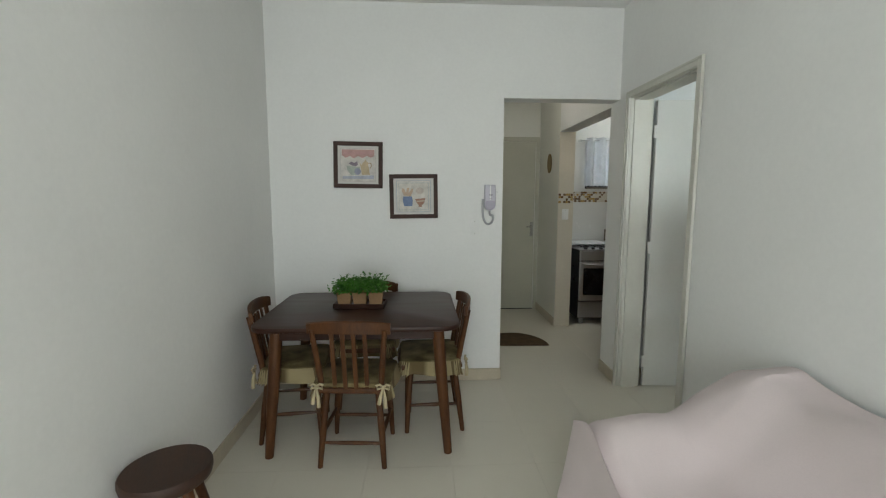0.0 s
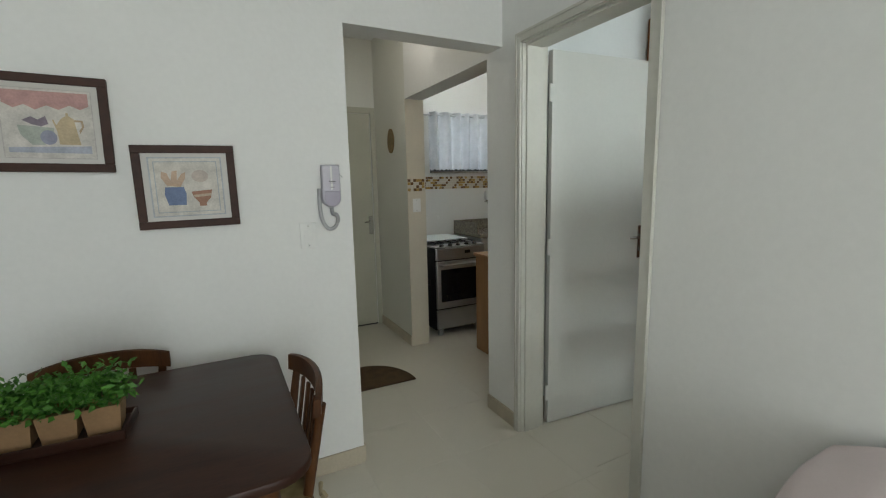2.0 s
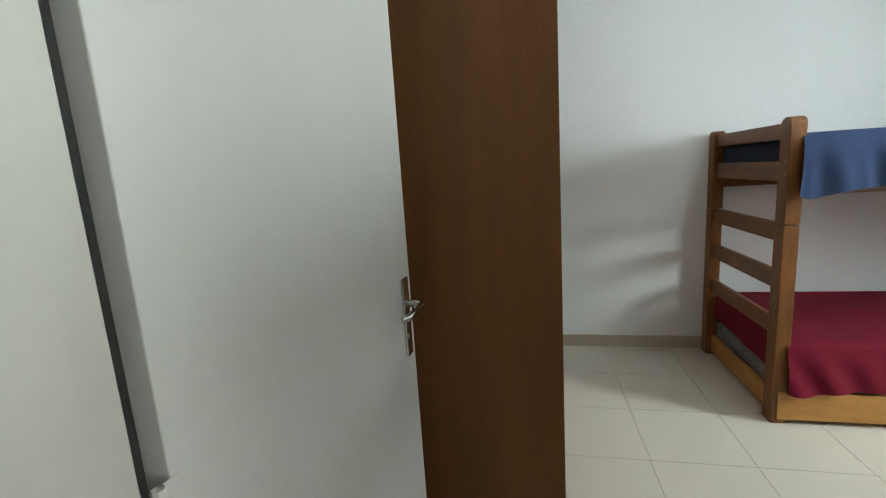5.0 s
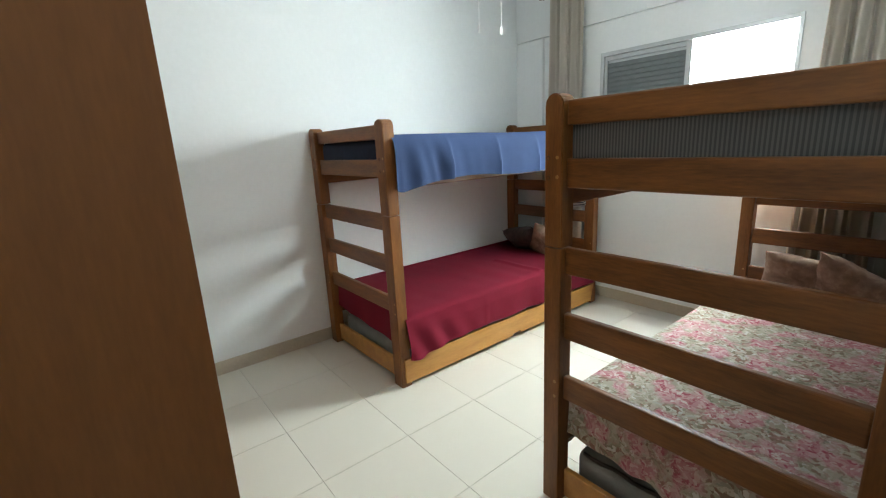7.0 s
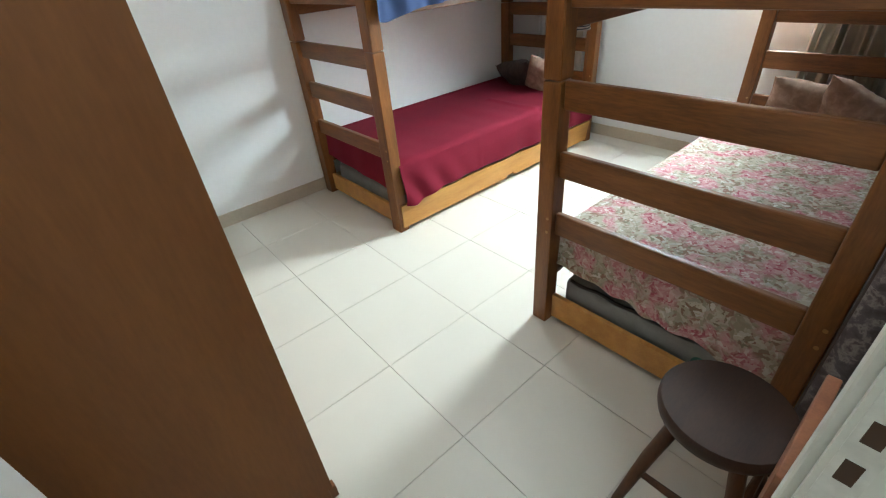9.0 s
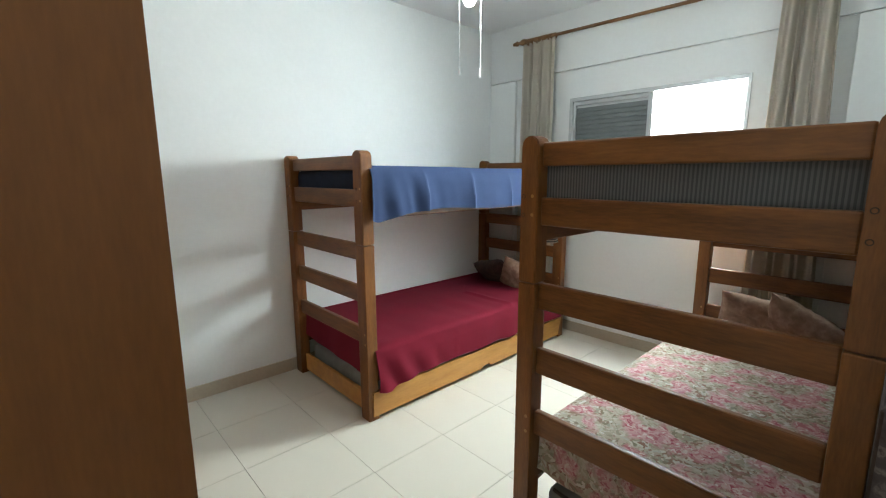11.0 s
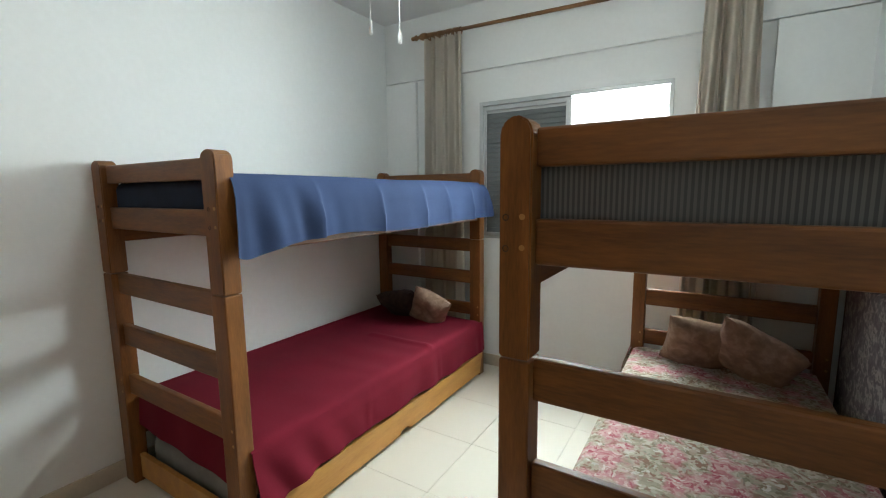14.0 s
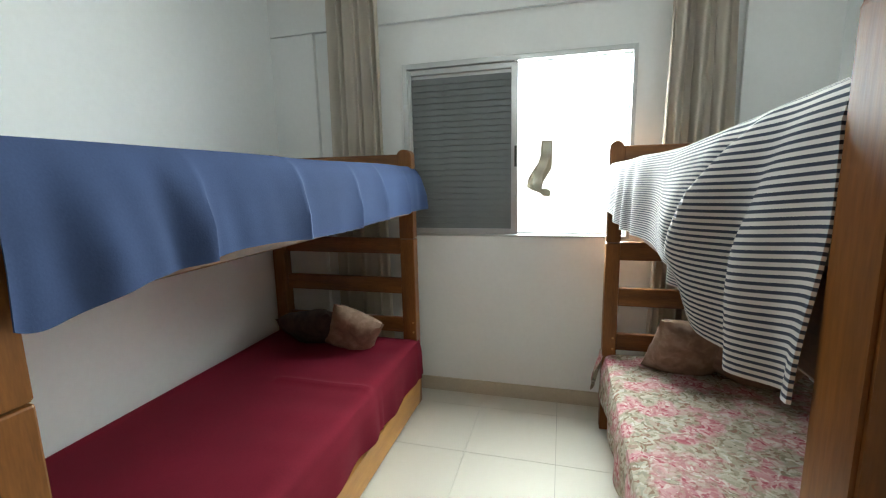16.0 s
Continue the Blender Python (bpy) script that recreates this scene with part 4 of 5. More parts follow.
part("rod", tube([(1.93, RY, rod_z(1.93)), (4.28, RY, rod_z(4.28))], .0125, 12), BRASSW, rod, smooth=True)
for x, s in ((4.262, 1), (1.955, -1)):
    part("finial", turn_bm(turned([(.004, -.05), (.013, -.045), (.016, -.03), (.010, -.018), (.020, -.012), (.021, 0), (.012, .008), (.012, .03)], 16), pose(x + s * .02, RY, rod_z(x), 0, -90 * s)), BRASSW, rod, smooth=True)
for x in (4.215, 2.03):
    z = rod_z(x)
    part("bracket", join(tube([(x, RY - .01, z - .018), (x, BS + .030, z - .03)], .010, 8), turn_bm(turned([(.02, -.03), (.026, -.015), (.026, .015), (.02, .03)], 16), pose(x, RY, z, 0, 90))), BRASSW, rod, smooth=True)


def curtain(x0, x1, top, bottom, flare, seed, label):
    span = x1 - x0

    def f(u, v):
        widen = 1 + flare * v
        c = (x0 + x1) / 2
        x = c + (u - .5) * span * widen
        ph = u * math.pi * 2 * 6.5
        amp = .034 * (.55 + .45 * v) * (1 + .35 * math.sin(u * 9 + seed))
        return (x + .010 * math.sin(ph * .5 + v * 2 + seed), RY + .012 + amp * math.sin(ph + .6 * math.sin(v * 2.4 + seed)) + .006 * noise.noise(Vector((u * 4, v * 3, seed))), top - v * (top - bottom))
    cu = tagged(part("curtain", sheet(f, 110, 40, .002), LINEN, smooth=True), label, "curtain", "bedroom curtains")
    for k in range(11):
        x = x0 + .02 + k * (span - .05) / 10 + .006 * math.sin(k * 2.3 + seed)
        part("curtain_ring", turn_bm(turned_ring(.0235, .0065), pose(x, RY, rod_z(x) - .010, 0, 84 + 9 * (k % 3 - 1), 5 * math.sin(k * 1.7))), BRASSW, cu, "wooden curtain ring", smooth=True)
    return cu


curtain(3.872, 4.195, rod_z(4.0) - .026, .30, .16, .4, "greige linen curtain gathered beside the closed shutter")
curtain(2.075, 2.345, rod_z(2.2) - .026, .35, .42, 2.1, "greige linen curtain gathered beside the open window")

# ceiling fan with its lamp
fan = thing("ceiling_fan", (3.12, 1.075, HB), "white ceiling fan with ivory blades, lit bulb and pull chains", "ceiling fan")
part("canopy", turned([(.060, -.0), (.062, -.01), (.045, -.035), (.014, -.045)][::-1], 24), WHITEP, fan, smooth=True)
part("rod", tube([(0, 0, -.03), (0, 0, -.24)], .011, 12), WHITEP, fan, smooth=True)
part("motor", turned([(.02, -.40), (.075, -.395), (.088, -.37), (.090, -.30), (.080, -.265), (.05, -.245), (.012, -.235)], 32), WHITEP, fan, smooth=True)
for a in (17, 137, 257):
    bl = prism([(.17, -.045), (.30, -.062), (.46, -.072), (.535, -.058), (.555, -.02), (.54, .03), (.50, .058), (.36, .062), (.20, .045)], -.003, .003, .002)
    turn_bm(bl, pose(0, 0, -.352, 0, 0, a) @ pose(0, 0, 0, 12))
    b = part("blade", bl, FANW, fan)
    part("blade_arm", turn_bm(box(.07, -.014, -.004, .20, .014, .004, .002), pose(0, 0, -.356, 0, 0, a) @ pose(0, 0, 0, 8)), WHITEP, b)
part("lamp_holder", turned([(.020, -.475), (.030, -.47), (.032, -.43), (.040, -.42), (.042, -.40)], 24), WHITEP, fan, smooth=True)
part("bulb", turned([(.004, -.612), (.018, -.606), (.029, -.585), (.032, -.56), (.030, -.53), (.024, -.505), (.018, -.48), (.018, -.475)], 24), BULB, fan, "lit white bulb", smooth=True)
for cx, cy, z in ((.009, .053, -.903), (-.012, -.061, -.903)):
    c = part("pull_chain", tube([(cx, cy, -.40), (cx, cy, z + .04)], .0014, 6), WHITEP, fan, "thin pull chain")
    part("pull_knob", turned([(.002, z), (.006, z + .004), (.0065, z + .025), (.002, z + .042)], 12, cx, cy), WHITEP, c, "small white pull knob", smooth=True)

# ---- living room ----


def rounded(x0, y0, x1, y1, r, n=6):
    out = []
    for cx, cy, a0 in ((x1 - r, y1 - r, 0), (x0 + r, y1 - r, 90), (x0 + r, y0 + r, 180), (x1 - r, y0 + r, 270)):
        out += [(cx + r * math.cos(radians(a0 + 90 * k / n)), cy + r * math.sin(radians(a0 + 90 * k / n))) for k in range(n + 1)]
    return out


TX, TY = -.375, 2.43
table = thing("dining_table", (TX, TY, 0), "dark wooden dining table with rounded corners, carrying potted plants", "dining table")
part("tabletop", prism(rounded(-.555, -.435, .555, .435, .10), .722, .750, .007), TABLEW, table, smooth=True)
part("apron", boxes((-.46, -.34, .655, .46, -.318, .722), (-.46, .318, .655, .46, .34, .722), (-.46, -.318, .655, -.438, .318, .722), (.438, -.318, .655, .46, .318, .722)), TABLEW, table)
for sx in (-1, 1):
    for sy in (-1, 1):
        part("leg", tube([(sx * .435, sy * .315, .722), (sx * .455, sy * .33, .45), (sx * .492, sy * .352, 0)], [.034, .033, .023], 14), CHAIRW, table, smooth=True)


def dining_chair():
    """Faces +y; its middle is at the origin."""
    ch = thing("dining_chair", (0, 0, 0), "", "dining chair", "chairs round the table")
    part("seat", prism([(-.185, -.17), (.185, -.17), (.205, .19), (.13, .215), (-.13, .215), (-.205, .19)], .405, .435, .008), CHAIRW, ch, smooth=True)
    for sx in (-1, 1):
        part("leg", tube([(sx * .135, .135, .41), (sx * .158, .155, .2), (sx * .170, .165, 0)], [.017, .019, .013], 12), CHAIRW, ch, smooth=True)
        part("leg", tube([(sx * .135, -.125, .41), (sx * .155, -.150, .2), (sx * .170, -.175, 0)], [.017, .019, .013], 12), CHAIRW, ch, smooth=True)
        part("stretcher", tube([(sx * .160, -.155, .17), (sx * .161, 0, .17), (sx * .163, .16, .17)], [.008, .012, .008], 8), CHAIRW, ch, smooth=True)
        part("back_post", tube([(sx * .155, -.145, .425), (sx * .165, -.165, .55), (sx * .185, -.205, .76)], [.016, .0175, .013], 12), CHAIRW, ch, smooth=True)
    part("stretcher", tube([(-.155, .145, .13), (0, .145, .13), (.155, .145, .13)], [.008, .012, .008], 8), CHAIRW, ch, smooth=True)
    part("stretcher", tube([(-.158, -.158, .13), (0, -.158, .13), (.158, -.158, .13)], [.008, .012, .008], 8), CHAIRW, ch, smooth=True)
    for k in range(4):
        x = -.084 + k * .056
        part("spindle", turn_bm(box(-.012, -.006, 0, .012, .006, .315, .004), pose(x, -.152 - .012 * (1 - abs(x) * 8), .430, 9, 0, 0)), CHAIRW, ch)
    rail = bmesh.new()
    n = 16
    rings = []
    for i in range(n + 1):
        u = 2 * i / n - 1
        y = -.225 + .042 * u * u
        top = .812 - .022 * abs(u) ** 2.5
        bot = .742 - .012 * abs(u) ** 2
        rings.append([rail.verts.new(p) for p in ((u * .212, y - .011, bot + .004), (u * .212, y + .009, bot), (u * .212, y + .006, top - .003), (u * .212, y - .004, top), (u * .212, y - .014, top - .006))])
    for a, b in zip(rings, rings[1:]):
        for k in range(5):
            rail.faces.new((a[k], a[(k + 1) % 5], b[(k + 1) % 5], b[k]))
    rail.faces.new(rings[0][::-1])
    rail.faces.new(rings[-1])
    bmesh.ops.recalc_face_normals(rail, faces=rail.faces[:])
    part("backrest", rail, CHAIRW, ch, smooth=True)
    pad = prism(rounded(-.20, -.165, .20, .20, .06), .436, .462, .010)
    cu = part("seat_cushion", pad, CUSHIONM, ch, "olive plaid seat cushion with a cream frill", smooth=True)

    def ring(u):
        p = rounded(-.203, -.168, .203, .203, .06, 8)
        p = p[30:] + p[:24]
        t = u * (len(p) - 1.001)
        a, b, f = p[int(t)], p[int(t) + 1], t - int(t)
        return (a[0] + (b[0] - a[0]) * f, a[1] + (b[1] - a[1]) * f)

    def frill(u, v):
        x, y = ring(u)
        r = 1 + v * (.06 + .05 * math.sin(u * 2 * math.pi * 21) + .02 * math.sin(u * 61))
        return (x * r, y * r, .455 - v * (.078 + .006 * math.sin(u * 2 * math.pi * 21 + 1)))
    part("frill", sheet(frill, 210, 5, .0015, 1.5, .08), FRILL, cu, "tan and cream frill", smooth=True)
    for sx in (-1, 1):
        bow = []
        for s, lx, lz in ((1, .034, .012), (-1, .034, .012)):
            bow.append(tube([(0, 0, 0), (s * .018, -.006, .016), (s * lx, -.010, lz), (s * .030, -.008, -.008), (0, -.002, -.002)], [.005, .007, .008, .007, .005], 8))
        bow.append(tube([(0, -.004, 0), (-.012, -.012, -.045), (-.022, -.010, -.088)], [.004, .009, .011], 8))
        bow.append(tube([(0, -.004, 0), (.010, -.012, -.050), (.012, -.014, -.105)], [.004, .009, .011], 8))
        b = join(*bow)
        turn_bm(b, pose(sx * .172, -.185, .452))
        part("tie_bow", b, TIEC, cu, "cream ribbon bow", smooth=True)
    return ch


c1 = dining_chair()
c1.matrix_world = pose(-.385, 2.135, 0, 0, 0, -4)
tagged(c1, "dark wooden dining chair with plaid cushion at the table's long side")
tagged(copy_thing(c1, pose(.040, 2.47, 0, 0, 0, 92)), "dark wooden dining chair with plaid cushion facing the passage end")
tagged(copy_thing(c1, pose(-.80, 2.395, 0, 0, 0, -84)), "dark wooden dining chair between the table and the plain wall")
tagged(copy_thing(c1, pose(-.41, 2.775, 0, 0, 0, 180)), "dark wooden dining chair tucked between table and picture wall")
stool(-.955, 1.315, 20, .150, .45, "dark walnut round stool beside the plain wall", .19)

# tray with three little plants
tray = thing("plant_tray", (-.405, 2.462, .750), "reddish wooden tray holding potted plants on the table", "tray")
tray.rotation_euler = (0, 0, radians(-4))
part("tray_base", box(-.150, -.070, 0, .150, .070, .012, .002), TABLEW, tray)
part("tray_rim", join(box(-.155, -.075, 0, .155, -.068, .028, .002), box(-.155, .068, 0, .155, .075, .028, .002), box(-.155, -.068, 0, -.148, .068, .028, .002), box(.148, -.068, 0, .155, .068, .028, .002)), TABLEW, tray)
for k in range(3):
    cx = -.097 + k * .097
    pot = thing("potted_plant", (-.405 + cx * math.cos(radians(-4)), 2.462 + cx * math.sin(radians(-4)), .762), "small kraft pot with bushy green leaves, in a tray", "potted plant", "plants in the tray")
    bm = bmesh.new()
    lo = [bm.verts.new((x * .036, y * .036, 0)) for x, y in ((-1, -1), (1, -1), (1, 1), (-1, 1))]
    hi = [bm.verts.new((x * .044, y * .044, .078)) for x, y in ((-1, -1), (1, -1), (1, 1), (-1, 1))]
    inn = [bm.verts.new((x * .038, y * .038, .078)) for x, y in ((-1, -1), (1, -1), (1, 1), (-1, 1))]
    dn = [bm.verts.new((x * .036, y * .036, .064)) for x, y in ((-1, -1), (1, -1), (1, 1), (-1, 1))]
    bm.faces.new(lo[::-1])
    for a, b in ((lo, hi), (hi, inn), (inn, dn)):
        for i in range(4):
            bm.faces.new((a[i], a[(i + 1) % 4], b[(i + 1) % 4], b[i]))
    bm.faces.new(dn)
    part("pot", bm, POT, pot)
    rnd = random.Random(11 + k)
    crown = bmesh.new()
    for i in range(520):
        a, e = rnd.uniform(0, 2 * math.pi), rnd.uniform(.05, 1.35)
        rr = rnd.uniform(.30, 1.0) ** .6 * (.088 if i % 7 else .122)
        c = Vector((math.cos(a) * math.cos(e) * rr * .92, math.sin(a) * math.cos(e) * rr * .85, .078 + math.sin(e) * rr * 1.05))
        if k == 0:
            c.z -= .008
        q = Euler((rnd.uniform(-1, 1), rnd.uniform(-1, 1), rnd.uniform(0, 6.3))).to_matrix()
        w, h = rnd.uniform(.005, .009), rnd.uniform(.016, .029)
        v = [crown.verts.new(c + q @ Vector(p)) for p in ((0, 0, 0), (w, h * .4, .002), (0, h, 0), (-w, h * .4, .002))]
        crown.faces.new(v)
    for i in range(26):
        a, e = rnd.uniform(0, 2 * math.pi), rnd.uniform(.5, 1.5)
        b = tube([(0, 0, .066), (math.cos(a) * .025, math.sin(a) * .025, .10), (math.cos(a) * .05 * math.cos(e) * 1.4, math.sin(a) * .05, .10 + .05 * math.sin(e))], .0013, 4)
        me = bpy.data.meshes.new("t")
        b.to_mesh(me)
        crown.from_mesh(me)
        bpy.data.meshes.remove(me)
        b.free()
    part("foliage", crown, LEAF, pot)

# pictures


def picture(x, z, w, h, lean, label, blobs):
    p = thing("picture", (x, DY - .001, z), label, "picture", "pictures on the dining wall")
    p.rotation_euler = (0, radians(lean), 0)
    t = .030
    part("frame", join(box(-w / 2, -.020, h / 2 - t, w / 2, 0, h / 2, .003), box(-w / 2, -.020, -h / 2, w / 2, 0, -h / 2 + t, .003),
                       box(-w / 2 + .0003, -.0195, -h / 2 + t, -w / 2 + t, 0, h / 2 - t, .003), box(w / 2 - t, -.0195, -h / 2 + t, w / 2 - .0003, 0, h / 2 - t, .003)), FRAMEW, p)
    part("print", box(-w / 2 + t, -.009, -h / 2 + t, w / 2 - t, -.004, h / 2 - t), WHITEC, p)
    for k, (name, colour, shape) in enumerate(blobs):
        y = -.0094 - .0003 * k
        bm = bmesh.new()
        v = [bm.verts.new((a * w, y, b * h)) for a, b in shape]
        bm.faces.new(v)
        bmesh.ops.recalc_face_normals(bm, faces=bm.faces[:])
        g = bmesh.ops.extrude_face_region(bm, geom=bm.faces[:])
        bmesh.ops.translate(bm, vec=(0, .0002, 0), verts=[q for q in g["geom"] if isinstance(q, bmesh.types.BMVert)])
        part(name, bm, mat("print_" + name, colour, 0.7, vary=0.18, scale=22, fine=160, bump=0), p)




def oval(cx, cy, a, b, n=20):
    return [(cx + a * math.cos(2 * math.pi * k / n), cy + b * math.sin(2 * math.pi * k / n)) for k in range(n)]


def ring_lines(e):
    return [(-e, -e), (e, -e), (e, e), (-e, e)]


picture(-.482, 1.656, .355, .333, .8, "dark framed print of a bowl and coffee pot, pink band",
        [("border", (0.50, 0.47, 0.45), ring_lines(.36)), ("ground", (0.60, 0.57, 0.53), ring_lines(.350)),
         ("pink_band", (0.50, 0.30, 0.28), [(-.33, .33), (.33, .33), (.33, .20), (.26, .16), (.18, .20), (.09, .15), (0, .19), (-.09, .14), (-.17, .19), (-.25, .15), (-.33, .20)]),
         ("blue_shelf", (0.40, 0.42, 0.50), [(-.32, -.30), (.32, -.30), (.32, -.22), (-.32, -.25)]),
         ("bowl", (0.40, 0.43, 0.38), [(-.24, -.02), (.04, -.04), (.02, -.16), (-.05, -.22), (-.14, -.22), (-.22, -.12)]),
         ("blue_cup", (0.30, 0.31, 0.40), oval(-.01, -.14, .065, .075)),
         ("berries", (0.24, 0.20, 0.24), [(-.20, .03), (-.13, .07), (-.08, .04), (-.02, .08), (.0, .0), (-.06, -.03), (-.13, -.01)]),
         ("coffee_pot", (0.50, 0.40, 0.26), [(.07, -.21), (.24, -.21), (.22, -.08), (.20, .06), (.16, .09), (.16, .12), (.14, .12), (.14, .09), (.10, .06), (.06, -.01), (.04, .05), (.03, .04), (.06, -.07)]),
         ("pot_handle", (0.42, 0.32, 0.22), [(.20, .05), (.27, .05), (.28, -.02), (.24, -.09), (.235, -.06), (.26, -.02), (.255, .03), (.20, .03)])])
picture(-.079, 1.429, .355, .324, -.6, "dark framed print of blue utensil jar, cup and brown bowl",
        [("border", (0.42, 0.45, 0.48), ring_lines(.36)), ("ground", (0.62, 0.59, 0.54), ring_lines(.345)), ("inner_line", (0.40, 0.44, 0.47), ring_lines(.31)), ("inner_ground", (0.60, 0.57, 0.52), ring_lines(.300)),
         ("spoons", (0.52, 0.38, 0.28), [(-.20, .02), (-.25, .12), (-.24, .19), (-.19, .17), (-.16, .08), (-.14, .19), (-.09, .20), (-.10, .08), (-.05, .16), (-.01, .18), (-.02, .10), (-.07, .0)]),
         ("blue_jar", (0.16, 0.21, 0.34), [(-.22, .0), (-.04, .0), (-.02, -.08), (-.03, -.22), (-.20, -.22), (-.23, -.09)]),
         ("cup", (0.52, 0.45, 0.40), oval(.13, .13, .085, .075)),
         ("bowl", (0.36, 0.20, 0.14), [(.03, -.06), (.24, -.04), (.22, -.14), (.17, -.20), (.17, -.24), (.10, -.24), (.10, -.20), (.05, -.13)]),
         ("bowl_band", (0.50, 0.40, 0.30), [(.045, -.10), (.23, -.085), (.225, -.115), (.055, -.13)])])

# entry phone
ip = thing("entry_phone", (.487, DY, 1.42), "lilac grey entry phone with curled cord on the wall", "entry phone")
hs = [(-.040, .095), (-.042, -.045)] + [(.042 * math.cos(math.pi + math.pi * k / 12), -.055 + .040 * math.sin(math.pi + math.pi * k / 12)) for k in range(13)] + [(.042, -.045), (.040, .095)]
part("handset", turn_bm(prism(hs[::-1], 0, .048, .012), pose(0, 0, 0, 90)), LILACP, ip, smooth=True)
lo = [(-.034, -.022), (-.036, -.050)] + [(.036 * math.cos(math.pi + math.pi * k / 12), -.054 + .034 * math.sin(math.pi + math.pi * k / 12)) for k in range(13)] + [(.036, -.050), (.034, -.022)]
part("mouthpiece", turn_bm(prism(lo[::-1], .046, .058, .005), pose(0, 0, 0, 90)), mat("lilac_plastic_shaded", (0.40, 0.37, 0.45), 0.4, vary=0.03, bump=0.0), ip, "darker lilac mouthpiece", smooth=True)
part("ridge", box(-.004, -.0505, -.015, .004, -.0475, .090, .001), WHITEP, ip)
part("speaker_slot", boxes((-.012, -.0515, .020, .018, -.050, .023), (-.008, -.0515, .013, .016, -.050, .015), (-.006, -.0515, -.006, .010, -.050, -.004)), BLACK, ip, "dark speaker slots")
pts = [(-.050, -.010, -.010), (-.052, -.016, -.085), (-.046, -.020, -.150), (-.022, -.022, -.192), (.008, -.020, -.190), (.026, -.020, -.160), (.022, -.020, -.132), (.004, -.020, -.126), (.0, -.020, -.096)]
dense = []
for i in range(len(pts) - 1):
    p0, p1, p2, p3 = (Vector(pts[max(i - 1, 0)]), Vector(pts[i]), Vector(pts[i + 1]), Vector(pts[min(i + 2, len(pts) - 1)]))
    for t in range(12):
        s = t / 12
        dense.append(.5 * ((2 * p1) + (p2 - p0) * s + (2 * p0 - 5 * p1 + 4 * p2 - p3) * s * s + (3 * p1 - p0 - 3 * p2 + p3) * s ** 3))
part("coiled_cord", tube(dense, [.0078 + .0018 * (k % 2) for k in range(len(dense))], 10), CORDP, ip, "coiled grey cord", smooth=True)
part("hook_wire", tube([(.040, -.012, .060), (.060, -.014, .040), (.040, -.012, .032)], .0016, 6), CORDP, ip)


def switch_plate(name, place, turn, w, h, holes):
    p = thing(name, place, "white plastic wall plate with rocker switches", "switch")
    p.rotation_euler = (0, 0, radians(turn))
    part("plate", box(-w / 2, -.008, -h / 2, w / 2, 0, h / 2, .003), WHITEP, p, smooth=True)
    for z in holes:
        part("rocker", box(-w * .26, -.011, z - .008, w * .26, -.008, z + .008, .0012), WHITEP, p)
    for z in (-h * .38, h * .38):
        part("screw", tube([(0, -.008, z), (0, -.0092, z)], .003, 10), CHROME, p)


switch_plate("switch_plate", (.378, DY, 1.198), 0, .074, .118, (.022, 0, -.022))
switch_plate("switch_plate", (1.535, 4.424, 1.245), 0, .072, .115, (.012, -.012))

# covered sofa
sofa = thing("sofa", (0, 0, 0), "sofa hidden under a pale pink cotton cover", "sofa")
SN, SS = 1.50, -.62
part("sofa_body", join(box(.72, SS + .03, .06, 1.40, SN - .06, .37, .03), box(1.22, SS + .03, .35, 1.40, SN - .08, .60, .05), box(.72, SN - .20, .35, 1.20, SN - .05, .46, .05), box(.72, SS + .03, .35, 1.20, SS + .2, .46, .05)),
     mat("sofa_cloth", (0.3, 0.25, 0.22), 0.9, bump=0.05), sofa, smooth=True)


def sofa_f(u, v):
    y = SN + .035 - u * (SN - SS + .03)
    s = v
    n = noise.noise(Vector((y * 1.6, s * 3.0, 2.2)))
    n2 = noise.noise(Vector((y * 5, s * 6.0, 6.2)))
    arm = math.exp(-((y - (SN - .13)) / .17) ** 2)
    back = .715 + .06 * n * (y < 1.3) - .035 * max(0, (y - 1.30) / .2) + .05 * min(1, max(0, (1.3 - y) / .5))
    seat = .425 + .105 * arm
    if s < .26:
        d = 1 - s / .26
        return (.625 - .04 * d + .018 * math.sin(y * 11) * d + .015 * n2 * d, y, seat + .005 - .36 * d)
    t = (s - .26) / .74
    x = .625 + t * .805
    k = min(1, max(0, (t - .44) / .42))
    k = k * k * (3 - 2 * k)
    z = seat + (back - seat) * k + .022 * n + .012 * n2 + .03 * math.exp(-((t - .08) / .09) ** 2) * 0
    z -= .055 * math.exp(-((t) / .05) ** 2)
    z += .035 * arm * t
    z -= .10 * max(0, (y - (SN - .02)) / .055) ** 2
    z += .020 * math.sin(y * 7.5 + t * 6.5) * k * (1 - k) * 3
    z += .010 * math.sin(y * 12 - t * 9) * (1 - k)
    z += .016 * math.exp(-((y - 1.36 + .25 * (1 - t)) / .10) ** 2) * k
    return (x - .04 * k * (1 - k) * n, y, z)


cover = part("sofa_cover", sheet(sofa_f, 130, 70, .004), COVER, sofa, "pale pink cotton sofa cover", smooth=True)


def sofa_end(u, v):
    x, y, z = sofa_f(0, .26 + .74 * u)
    return (x, y + .004 + .015 * v + .020 * math.sin(x * 17) * v, z - (z - .10) * v)


part("sofa_cover", sheet(sofa_end, 50, 24, .004), COVER, sofa, "pale pink cotton sofa cover", smooth=True)

